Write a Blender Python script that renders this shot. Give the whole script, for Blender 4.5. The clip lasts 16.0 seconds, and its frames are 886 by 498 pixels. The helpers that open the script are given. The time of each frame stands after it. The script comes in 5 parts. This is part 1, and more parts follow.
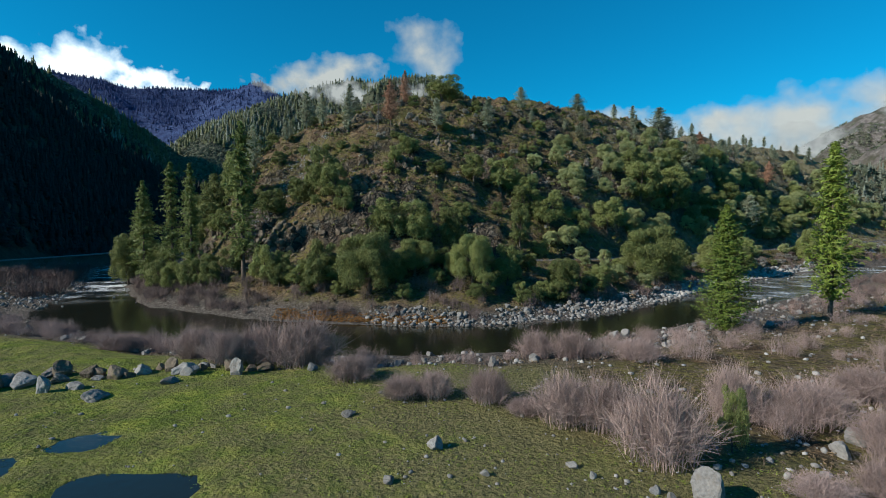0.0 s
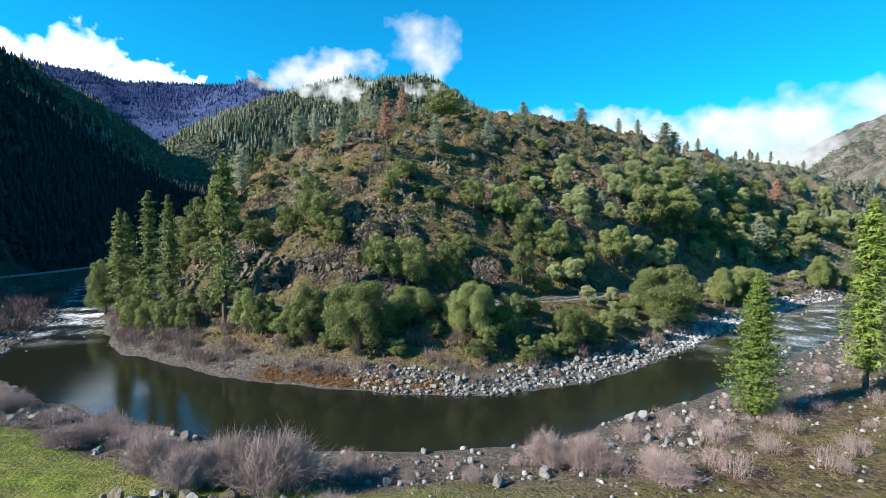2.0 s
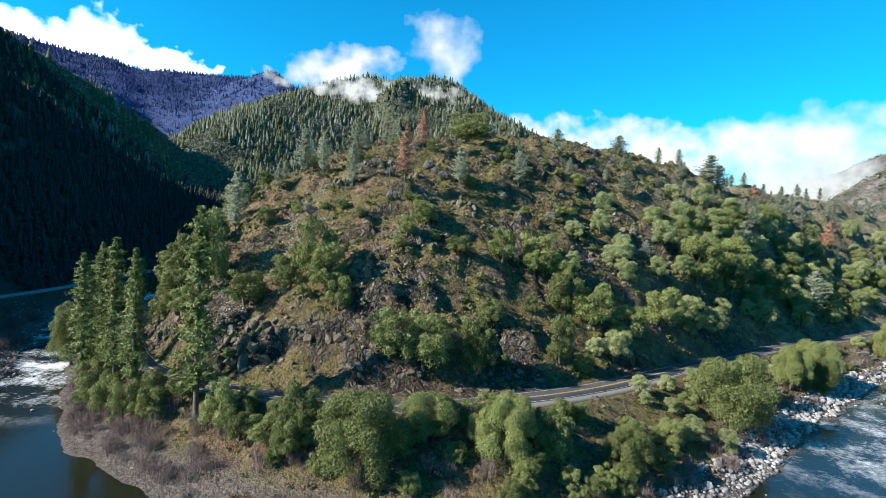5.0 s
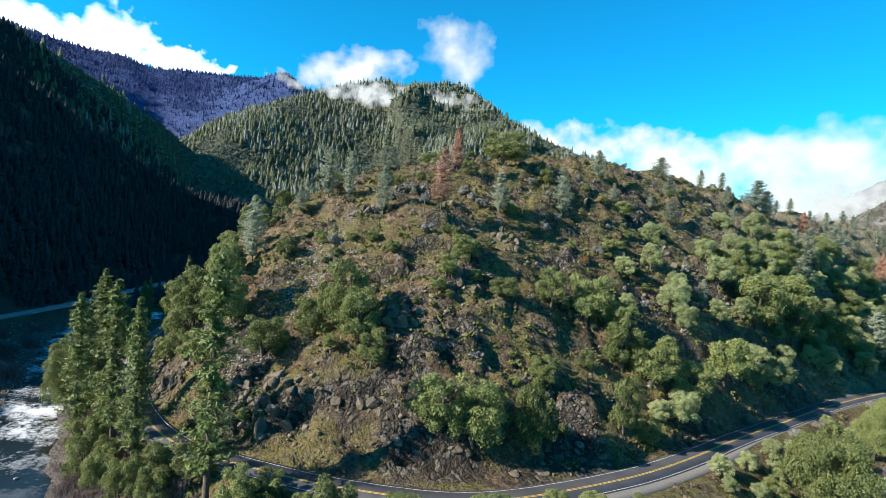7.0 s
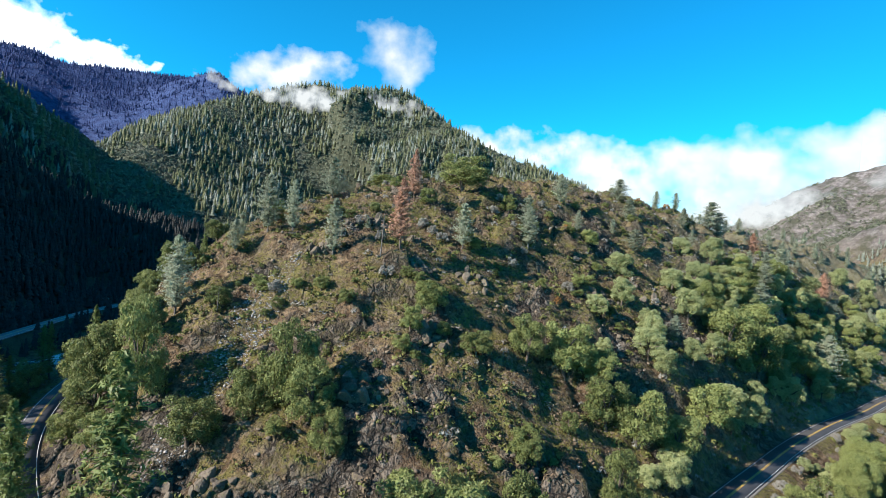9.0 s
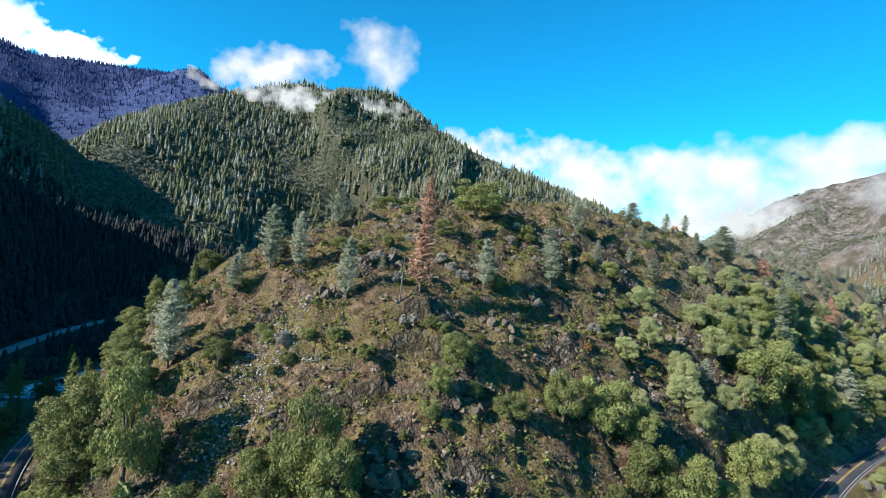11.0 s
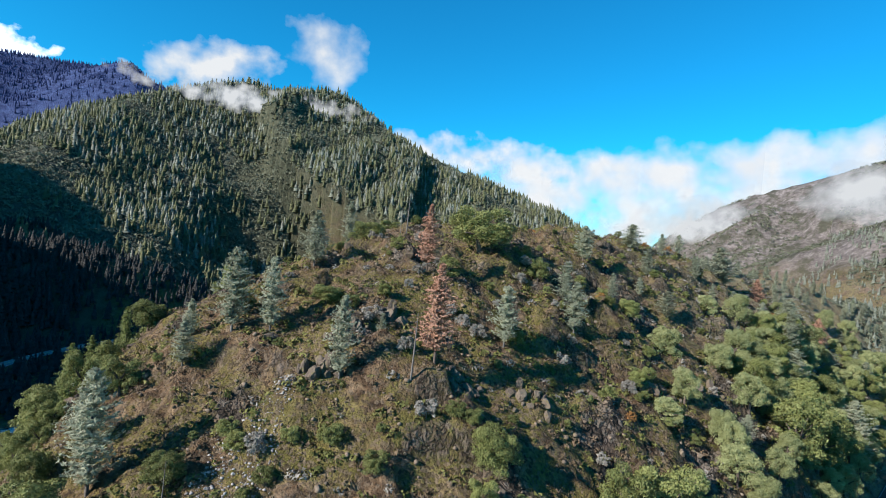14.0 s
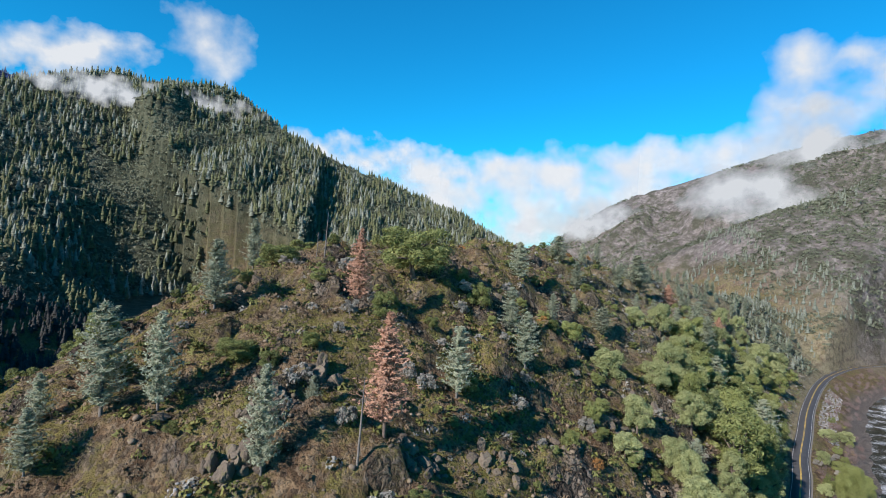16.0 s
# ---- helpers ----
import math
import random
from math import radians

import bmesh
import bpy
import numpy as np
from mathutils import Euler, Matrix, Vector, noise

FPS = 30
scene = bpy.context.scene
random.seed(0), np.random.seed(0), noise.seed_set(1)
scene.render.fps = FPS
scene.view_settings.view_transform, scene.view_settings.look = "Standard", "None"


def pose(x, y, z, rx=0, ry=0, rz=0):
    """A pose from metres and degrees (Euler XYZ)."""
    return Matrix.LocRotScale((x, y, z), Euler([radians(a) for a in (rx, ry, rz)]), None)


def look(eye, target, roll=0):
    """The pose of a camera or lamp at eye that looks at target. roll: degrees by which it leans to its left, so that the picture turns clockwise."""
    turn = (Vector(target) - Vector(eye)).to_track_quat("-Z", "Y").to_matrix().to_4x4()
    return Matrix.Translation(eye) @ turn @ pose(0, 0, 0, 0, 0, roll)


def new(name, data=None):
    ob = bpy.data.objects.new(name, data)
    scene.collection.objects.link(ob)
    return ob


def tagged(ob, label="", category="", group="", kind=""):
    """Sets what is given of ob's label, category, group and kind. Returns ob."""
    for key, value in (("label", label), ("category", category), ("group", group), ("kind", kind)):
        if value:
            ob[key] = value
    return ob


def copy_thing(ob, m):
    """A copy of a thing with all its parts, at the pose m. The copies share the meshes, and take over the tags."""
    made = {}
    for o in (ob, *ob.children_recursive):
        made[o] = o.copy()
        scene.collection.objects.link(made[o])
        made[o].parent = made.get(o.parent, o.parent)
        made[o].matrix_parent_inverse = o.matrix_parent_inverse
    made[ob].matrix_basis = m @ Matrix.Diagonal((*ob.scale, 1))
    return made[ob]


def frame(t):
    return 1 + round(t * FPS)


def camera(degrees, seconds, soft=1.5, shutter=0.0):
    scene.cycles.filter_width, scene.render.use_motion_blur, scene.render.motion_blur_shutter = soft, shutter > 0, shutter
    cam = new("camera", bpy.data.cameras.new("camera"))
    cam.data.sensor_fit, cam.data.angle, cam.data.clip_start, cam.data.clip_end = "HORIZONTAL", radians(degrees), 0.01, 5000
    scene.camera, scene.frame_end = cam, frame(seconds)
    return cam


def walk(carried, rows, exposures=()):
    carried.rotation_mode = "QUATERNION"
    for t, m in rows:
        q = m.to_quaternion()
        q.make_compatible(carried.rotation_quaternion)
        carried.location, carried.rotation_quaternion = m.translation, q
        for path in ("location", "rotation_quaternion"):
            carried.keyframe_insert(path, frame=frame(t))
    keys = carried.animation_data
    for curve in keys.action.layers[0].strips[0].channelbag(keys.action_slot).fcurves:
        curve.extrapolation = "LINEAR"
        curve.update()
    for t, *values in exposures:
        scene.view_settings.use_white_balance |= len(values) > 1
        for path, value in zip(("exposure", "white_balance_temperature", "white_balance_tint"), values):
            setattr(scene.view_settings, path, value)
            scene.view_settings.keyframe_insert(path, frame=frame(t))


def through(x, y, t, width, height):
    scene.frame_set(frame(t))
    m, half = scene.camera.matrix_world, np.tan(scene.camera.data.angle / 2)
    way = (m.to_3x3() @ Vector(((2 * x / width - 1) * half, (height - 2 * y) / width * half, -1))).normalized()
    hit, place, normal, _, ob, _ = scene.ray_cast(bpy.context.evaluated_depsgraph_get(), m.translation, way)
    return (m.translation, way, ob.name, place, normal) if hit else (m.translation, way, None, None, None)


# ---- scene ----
cam = camera(82.0, 16.0, 0.7)
# seconds, eye, yaw, pitch, roll
PATH = [
    (0, 3.93, 9.15, 24.33, 1.53, -2.56, -0.27),
    (0.5, 4.21, 12.03, 27.72, 0.09, -2.74, -0.15),
    (1, 4.18, 14.86, 31.30, 0.20, -2.91, 0.00),
    (1.5, 3.67, 18.39, 34.50, 0.72, -2.97, 0.26),
    (2, 3.18, 21.73, 37.90, 1.14, -3.01, 0.51),
    (2.5, 2.72, 25.36, 41.31, 1.62, -3.07, 0.75),
    (3, 1.79, 29.11, 44.35, 3.02, -3.05, 1.36),
    (3.2, 1.22, 30.26, 46.23, 3.41, -3.24, 1.60),
    (5.3, -5.08, 55.72, 57.81, 1.85, -3.13, 3.61),
    (5.5, -6.66, 57.52, 58.33, 1.77, -2.84, 3.70),
    (6, -9.80, 62.42, 61.28, 2.13, -2.75, 4.06),
    (6.5, -13.00, 67.33, 64.02, 2.67, -2.80, 4.48),
    (7, -16.18, 72.26, 66.76, 2.75, -2.83, 4.85),
    (7.5, -16.87, 77.77, 69.59, 0.52, -2.55, 4.87),
    (8, -18.81, 83.16, 72.30, -1.79, -2.23, 4.67),
    (8.5, -20.78, 88.16, 75.01, -3.46, -1.91, 4.51),
    (9, -23.74, 92.67, 77.74, -3.78, -1.93, 4.48),
    (9.2, -25.26, 94.83, 78.83, -3.78, -2.06, 4.42),
    (11.3, -37.82, 111.59, 89.09, -6.19, -1.61, 5.26),
    (11.5, -38.89, 113.88, 89.43, -6.25, -1.45, 5.15),
    (12, -41.01, 119.63, 91.26, -7.81, -1.37, 5.17),
    (12.5, -43.34, 125.39, 93.12, -8.52, -1.45, 5.17),
    (13, -45.31, 130.78, 95.02, -10.38, -1.24, 5.03),
    (13.5, -46.91, 136.84, 96.75, -11.66, -1.08, 5.02),
    (14, -49.20, 142.73, 98.43, -11.75, -1.11, 4.93),
    (14.5, -50.54, 148.35, 100.19, -13.25, -1.03, 4.69),
    (15, -51.21, 154.61, 101.70, -17.19, -0.63, 4.19),
    (15.5, -51.87, 159.88, 103.27, -20.79, -0.33, 3.71),
    (16, -53.29, 165.99, 105.03, -22.97, -0.31, 3.47),
]
EXPOSURES = [(0, 0.35, 6500, 7), (0.5, 0.65, 6500, 7), (1.0, 1.0, 6500, 8), (1.5, 1.22, 6500, 10), (2.5, 1.26, 6500, 10), (9, 1.26, 6500, 12), (13, 1.02, 6500, 15), (16, 0.83, 6350, 17)]
walk(cam, [(t, pose(x, y, z, 0, 0, yaw) @ pose(0, 0, 0, 90 + pitch) @ pose(0, 0, 0, 0, 0, roll)) for t, x, y, z, yaw, pitch, roll in PATH], EXPOSURES)

# ---- sky and sun ----
SUN_FROM = Vector((-0.92, -0.38, 0.0)).normalized()
SUN_UP = radians(29.5)
world = bpy.data.worlds.new("sky")
scene.world = world
world.use_nodes = True
wt = world.node_tree
sky = wt.nodes.new("ShaderNodeTexSky")
sky.sky_type, sky.sun_disc = "NISHITA", False
sky.sun_elevation = SUN_UP
sky.sun_rotation = math.atan2(SUN_FROM.x, SUN_FROM.y)
sky.altitude, sky.air_density, sky.dust_density, sky.ozone_density = 400, 1.0, 0.1, 3.0
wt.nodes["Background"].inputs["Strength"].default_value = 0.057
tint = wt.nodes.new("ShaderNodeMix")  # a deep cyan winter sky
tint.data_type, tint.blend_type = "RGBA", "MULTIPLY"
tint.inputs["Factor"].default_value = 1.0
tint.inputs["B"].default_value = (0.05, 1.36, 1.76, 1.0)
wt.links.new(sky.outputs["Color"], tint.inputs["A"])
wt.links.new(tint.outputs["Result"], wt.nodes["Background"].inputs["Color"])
sun = new("sun", bpy.data.lights.new("sun", "SUN"))
sun.data.energy, sun.data.angle, sun.data.color = 5.0, radians(0.6), (1.0, 0.94, 0.84)
sun.matrix_world = look((0, 0, 600), (-SUN_FROM.x * math.cos(SUN_UP) * 100, -SUN_FROM.y * math.cos(SUN_UP) * 100, 600 - math.sin(SUN_UP) * 100))

# ---- the lie of the land, in metres ----
def hash2(ix, iy, seed):
    n = (ix.astype(np.int64) * 374761393 + iy.astype(np.int64) * 668265263 + seed * 974711) & 0xFFFFFFFF
    n = ((n ^ (n >> 13)) * 1274126177) & 0xFFFFFFFF
    n = ((n ^ (n >> 16)) * 2246822519) & 0xFFFFFFFF
    return ((n ^ (n >> 15)) & 0xFFFFFF) / float(0xFFFFFF)


def grain(x, y, size, seed=0):
    """Smooth noise from -1 to 1 with lumps of that size."""
    u, v = np.asarray(x, float) / size, np.asarray(y, float) / size
    iu, iv = np.floor(u), np.floor(v)
    fu, fv = u - iu, v - iv
    fu, fv = fu * fu * (3 - 2 * fu), fv * fv * (3 - 2 * fv)
    a, b = hash2(iu, iv, seed), hash2(iu + 1, iv, seed)
    c, d = hash2(iu, iv + 1, seed), hash2(iu + 1, iv + 1, seed)
    return 2 * ((a * (1 - fu) + b * fu) * (1 - fv) + (c * (1 - fu) + d * fu) * fv) - 1


def rough(x, y, size, seed=0, octaves=4, gain=0.5):
    total, amp = 0.0, 1.0
    for k in range(octaves):
        total = total + amp * grain(x * 0.8 + y * 0.6, y * 0.8 - x * 0.6, size / 2 ** k, seed + 7 * k)
        amp *= gain
    return total


def step(a, b, v):
    v = np.clip((v - a) / (b - a), 0, 1)
    return v * v * (3 - 2 * v)


def curve(points, gap=3.0):
    """A smooth line through points of any width, with a row about every gap metres."""
    p = np.array(points, float)
    p = np.vstack([2 * p[0] - p[1], p, 2 * p[-1] - p[-2]])
    out = []
    for i in range(1, len(p) - 2):
        n = max(2, int(np.linalg.norm(p[i + 1, :2] - p[i, :2]) / gap))
        t = np.linspace(0, 1, n, endpoint=False)[:, None]
        a, b, c, d = p[i - 1], p[i], p[i + 1], p[i + 2]
        out.append(0.5 * (2 * b + (c - a) * t + (2 * a - 5 * b + 4 * c - d) * t ** 2 + (3 * b - a - 3 * c + d) * t ** 3))
    return np.vstack(out + [p[-2:-1]])


def beside(x, y, line):
    """Signed distance to a line (left of its way: plus), and the line's further columns at the nearest place."""
    x, y = np.asarray(x, float), np.asarray(y, float)
    shape, x, y = x.shape, x.ravel(), y.ravel()
    best, sign, extra = np.full(x.shape, 1e9), np.ones(x.shape), np.zeros((line.shape[1] - 2, x.size))
    for a, b in zip(line[:-1], line[1:]):
        dx, dy = b[0] - a[0], b[1] - a[1]
        t = np.clip(((x - a[0]) * dx + (y - a[1]) * dy) / (dx * dx + dy * dy), 0, 1)
        d = np.hypot(x - a[0] - t * dx, y - a[1] - t * dy)
        near = d < best
        best = np.where(near, d, best)
        sign = np.where(near, np.where(dx * (y - a[1]) - dy * (x - a[0]) >= 0, 1.0, -1.0), sign)
        for k in range(len(extra)):
            extra[k] = np.where(near, a[2 + k] + t * (b[2 + k] - a[2 + k]), extra[k])
    return (best * sign).reshape(shape), *(e.reshape(shape) for e in extra)


def sheet(p, q, r):
    """The plane through three places, as height = a + b x + c y."""
    m = np.linalg.solve(np.array([[1, v[0], v[1]] for v in (p, q, r)], float), np.array([v[2] for v in (p, q, r)], float))
    return tuple(m)


def lowest(x, y, planes, soft):
    z = np.stack([a + b * x + c * y for a, b, c in planes])
    m = z.min(0)
    return m - soft * np.log(np.exp(-(z - m) / soft).sum(0))


def highest(fields, soft):
    z = np.stack(fields)
    m = z.max(0)
    return m + soft * np.log(np.exp((z - m) / soft).sum(0))


# centre x, y and half width
RIVER = curve([(291.7, 580.8, 10.2), (192.1, 555.9, 10.5), (103.5, 526.6, 10.5), (9.8, 497.9, 10.3), (-58, 476.7, 10), (-105.8, 455.5, 9.8), (-143.9, 429.4, 10.9), (-172.9, 395.6, 10.9), (-190.5, 355.8, 11.1),
         (-198.9, 314.3, 11.4), (-175.3, 268.8, 10.6), (-145.7, 222.8, 9.8), (-124.6, 187.3, 11.8), (-101.5, 153, 16.1), (-61.1, 131.6, 15.5), (-19.2, 118.9, 16.6), (12.2, 119.5, 14), (33.5, 129.8, 12),
         (60.6, 147.5, 12.6), (80.5, 164.7, 13.3), (119.1, 201.4, 14.7), (180, 256, 13), (250, 302, 10), (334, 350, 9), (404, 386, 9), (470, 408, 9), (560, 420, 13.5), (640, 412, 13.5),
         (816.6, 337.1, 14.3)])
# centre x, y and height
ROAD = curve([(236.4, 525.8, 14), (141.7, 502, 13), (30.5, 466.5, 12), (-39.8, 444.8, 12), (-86.9, 420.4, 11.5), (-122.1, 397, 11), (-145.9, 367.2, 11), (-152.4, 332.4, 11), (-145, 284.5, 10), (-129.6, 245.7, 9.5),
        (-107.4, 212.1, 9.3), (-89.5, 193.4, 9.5), (-76, 184.4, 10), (-59.3, 177.7, 11), (-38.2, 171.1, 12.3), (-10.4, 169.6, 13.3), (19, 184.5, 12.6), (42, 202, 11.4), (67, 224, 10.5), (91, 243.5, 10), (121, 267, 10),
        (155, 290.5, 10), (190, 311.5, 10.2), (214, 327, 10.6), (250, 347.5, 11.5), (309, 381, 12.5), (389, 421, 13), (456, 446, 13), (520, 458, 13.5), (600, 450, 15), (760, 430, 18)])
FAR_ROAD = curve([(-300, 90, 9), (-262, 170, 8.5), (-236, 235, 8), (-224, 285, 8), (-222, 330, 8), (-226, 385, 8), (-227, 440, 8.5), (-216, 490, 9), (-190, 532, 9.5), (-145, 566, 10), (-80, 596, 10), (10, 620, 11), (120, 640, 12)])
ROAD_HALF = 4.4
# pools of rain water on the meadow: x, y, radius
PUDDLES = [(-36.5, 48.5, 4.4), (-22.0, 45.6, 5.2), (-31.5, 56.0, 1.6)]

HILL = [(88.958, 0.234, 0.817), (163.156, 0.894, 1.176), (77.262, -0.49, 0.872), (97.173, 0.303, 0.173), (112.122, -0.016, -0.01), (69.385, -0.335, 0.583), (210.952, 1.504, 0.256), (147.31, 0.745, -0.184), (169.064, 0.086, -0.527), (167.294, 0.191, -0.601)]
# crests of the mountains round about: x, y and height
# DARK's first four points lie out of view, raised to shade the valley
DARK = curve([(-720, 120, 330), (-640, 210, 345), (-560, 300, 325), (-490, 392, 246), (-434, 468, 178), (-394, 515, 142), (-354, 555, 100), (-314, 585, 72), (-266, 605, 62), (-215, 625, 54), (-170, 642, 36), (-130, 655, 15)], 12)
SPUR = curve([(-680, 600, 300), (-585, 730, 248), (-540, 815, 205), (-498, 868, 170), (-450, 905, 112), (-400, 930, 70), (-360, 950, 30)], 20)
PEAK = curve([(-440, 890, 145), (-455, 1000, 208), (-452, 1110, 256), (-440, 1235, 322), (-365, 1425, 404), (-304, 1500, 448), (-235, 1490, 430), (-178, 1465, 420), (-80, 1425, 432), (-15, 1375, 378), (50, 1322, 329), (140, 1308, 284), (220, 1290, 250),
              (300, 1345, 236), (390, 1380, 214), (480, 1440, 175), (620, 1520, 80)], 30)
BLUE = curve([(-2100, 1150, 640), (-1700, 1450, 600), (-1420, 1730, 562), (-1306, 1870, 572), (-1240, 1918, 548), (-1090, 2010, 566), (-960, 2080, 578), (-800, 2140, 566), (-690, 2185, 545), (-560, 2250, 520), (-380, 2330, 430)], 60)
RIGHT_FAR = curve([(700, 1340, 90), (775, 1290, 160), (845, 1225, 222), (905, 1160, 262), (976, 1110, 290), (1047, 1032, 331), (1112, 942, 367), (1100, 784, 381), (1090, 680, 365), (1120, 540, 340), (1250, 380, 320)], 30)
RIGHT_NEAR = curve([(440, 850, 30), (500, 795, 75), (570, 744, 121), (604, 702, 147), (640, 640, 180), (690, 598, 200), (760, 560, 245), (850, 525, 290), (960, 480, 310)], 20)


RIGHT_FOOT = curve([(640, 640, 178), (600, 590, 132), (552, 540, 84), (505, 495, 40), (470, 470, 18)], 15)


def ridge(x, y, crest, fall, round_top):
    """The slopes on both sides of a crest, and the distance from it."""
    d, h = beside(x, y, crest)
    return h - fall * (np.sqrt(d * d + round_top ** 2) - round_top), d


def land(x, y):
    """Height of the ground, and masks of the ground's kinds."""
    x, y = np.asarray(x, float), np.asarray(y, float)
    dr, half = beside(x, y, RIVER)
    droad, zroad = beside(x, y, ROAD)
    dfar, zfar = beside(x, y, FAR_ROAD)
    shore = np.abs(dr) - half + 1.6 * grain(x, y, 9, 3) + 0.7 * grain(x, y, 3.1, 4)
    hillside = dr > 0
    # flats on the near bank, a bank up to the road on the other
    flat = 0.35 + 3.6 * step(2, 24, shore) * (0.55 + 0.45 * step(60, 0, x + 0.3 * (y - 60))) + 0.02 * np.maximum(shore - 40, 0)
    near = flat + 0.35 * rough(x, y, 13, 11, 3) * step(0, 8, shore)
    bench = ROAD_HALF + np.where(droad < 0, 0.8 + 3.0 * step(-12, 12, x) * step(85, 60, x), 0.0)
    gap = np.maximum(np.abs(droad) - bench, 0)
    t = np.clip(shore, 0, None) / (np.clip(shore, 0, None) + gap + 0.01)
    bank = 0.3 + (zroad - 0.3) * np.clip(t * 1.04 - 0.04, 0, 1) ** 1.25 + 0.5 * rough(x, y, 11, 21, 3) * step(0, 6, shore) * step(0, 8, gap)
    floor = np.where(hillside, bank, near)
    under = 0.3 - 1.9 * step(0, -7, shore)
    # the hill, no steeper than a cutting above the road
    hill = lowest(x, y - 260, HILL, 7.0)
    hill = hill + 3.0 * rough(x, y, 46, 31, 3) + 1.9 * rough(x, y, 12, 33, 4, 0.62)
    ledge = rough(x * 0.6, y * 1.3, 16, 41, 3)
    crag = step(-0.5, 0.4, rough(x, y, 30, 35, 3))
    hill = hill + 3.4 * step(0.12, 0.26, ledge) - 1.6 + crag * (3.0 * (0.5 - np.abs(grain(x, y, 9, 36))) + 2.8 * (0.5 - np.abs(grain(x + 0.4 * y, y, 4.2, 37))))
    cut = zroad + (1.25 - 0.5 * step(40, 230, x)) * gap * (1 + 0.15 * grain(x, y, 7, 5)) + (0.03 - 0.024 * step(60, 240, x)) * gap * gap
    hill = -highest([-hill, -cut], 1.5)
    up = (droad > 0) & hillside
    z = np.where(shore < 0, under, np.where(up, np.maximum(hill, zroad + 0.1), floor))
    # the mountains round about
    far = step(20, 60, np.where(hillside, 1e3, shore))
    dark, ddark = ridge(x, y, DARK, 0.82, 10)
    dark = dark + (5 * rough(x, y, 70, 51, 4) + 12 * (0.5 - np.abs(grain(x + 0.4 * y, y * 0.6, 60, 52)))) * (0.3 + 0.7 * step(5, 70, np.abs(ddark)))
    peak, dpeak = ridge(x, y, PEAK, 0.46, 12)
    crease = 0.18 + 0.82 * step(15, 220, np.abs(dpeak))
    peak = peak + crease * (12 * rough(x, y, 150, 61, 4) + 34 * (0.5 - np.abs(grain(x + 0.2 * y, y * 0.4, 165, 63))) + 15 * (0.5 - np.abs(grain(x - 0.3 * y, y * 0.5, 72, 64))))
    spur, dspur = ridge(x, y, SPUR, 0.75, 8)
    peak = np.maximum(peak, spur + (0.3 + 0.7 * step(5, 90, np.abs(dspur))) * 9 * rough(x, y, 90, 65, 4))
    blue, dblue = ridge(x, y, BLUE, 0.52, 20)
    blue = blue + (0.12 + 0.88 * step(20, 320, np.abs(dblue))) * (22 * rough(x, y, 300, 71, 4) + 190 * (0.5 - np.abs(grain(x + 0.3 * y, y * 0.5, 420, 73))) + 60 * (0.5 - np.abs(grain(x - 0.2 * y, y * 0.6, 170, 74))))
    right, dright = ridge(x, y, RIGHT_FAR, 0.62, 15)
    right = right + (0.2 + 0.8 * step(10, 150, np.abs(dright))) * (16 * rough(x, y, 160, 81, 5, 0.55) + 44 * (0.5 - np.abs(grain(x + 0.5 * y, y, 110, 83))) + 22 * (0.5 - np.abs(grain(x, y - 0.3 * x, 48, 84))))
    near_spur, dnear = ridge(x, y, RIGHT_NEAR, 0.62, 12)
    foot, _ = ridge(x, y, RIGHT_FOOT, 0.6, 10)
    near_spur = np.maximum(near_spur, foot) + (0.2 + 0.8 * step(5, 80, np.abs(dnear))) * (6 * rough(x, y, 60, 91, 4) + 16 * (0.5 - np.abs(grain(x, y + 0.4 * x, 60, 92))))
    z = np.where(dfar > 0, np.maximum(z, np.minimum(dark, zfar + 1.1 * np.maximum(np.abs(dfar) - 4, 0))), z)
    back = np.stack([peak, blue, right, near_spur]).max(0)
    z = np.where((shore > 25) & ~((droad < 0) & (droad > -90) & hillside), np.maximum(z, np.minimum(back, z + 3 * np.maximum(shore - 25, 0))), z)
    # level road beds
    z = np.where(np.abs(droad) < bench + 3, zroad + (z - zroad) * step(bench, bench + 3, np.abs(droad)), z)
    z = np.where(np.abs(dfar) < ROAD_HALF + 3, zfar + (z - zfar) * step(ROAD_HALF, ROAD_HALF + 3, np.abs(dfar)), z)
    for px, py, r in PUDDLES:
        d = np.hypot(x - px, (y - py) * 1.3) + 2.2 * grain(x, y, 5.5, 9) + 1.0 * grain(x, y, 2.2, 10)
        z = np.where(d < r + 3, 3.95 + (z - 3.95) * step(r, r + 3, d), z) - 0.7 * step(r + 0.8, r - 2.0, d)
    meadow = step(-135, -85, x + 14 * grain(x, y, 17, 6)) * np.where(hillside, 0, step(10, 17, shore + 4 * grain(x, y, 8, 7)) * step(34, 12, x + 0.35 * (y - 60) + 7 * grain(x, y, 10, 8)))
    return z, dict(shore=shore, hillside=hillside, droad=droad, meadow=meadow, up=up, ledge=ledge, dfar=dfar, peak=peak, dpeak=dpeak, blue=blue, dblue=dblue, right=right)


# ---- materials ----
def nodes_of(name):
    m = bpy.data.materials.new(name)
    m.use_nodes = True
    return m, m.node_tree.nodes, m.node_tree.links, m.node_tree.nodes["Principled BSDF"]


def noise_node(n, l, scale, detail=4.0, roughness=0.55, space="Position"):
    if space == "Position":
        src = n.new("ShaderNodeNewGeometry").outputs["Position"]
    else:
        src = n.new("ShaderNodeTexCoord").outputs[space]
    t = n.new("ShaderNodeTexNoise")
    t.inputs["Scale"].default_value, t.inputs["Detail"].default_value, t.inputs["Roughness"].default_value = scale, detail, roughness
    l.new(src, t.inputs["Vector"])
    return t.outputs["Fac"]


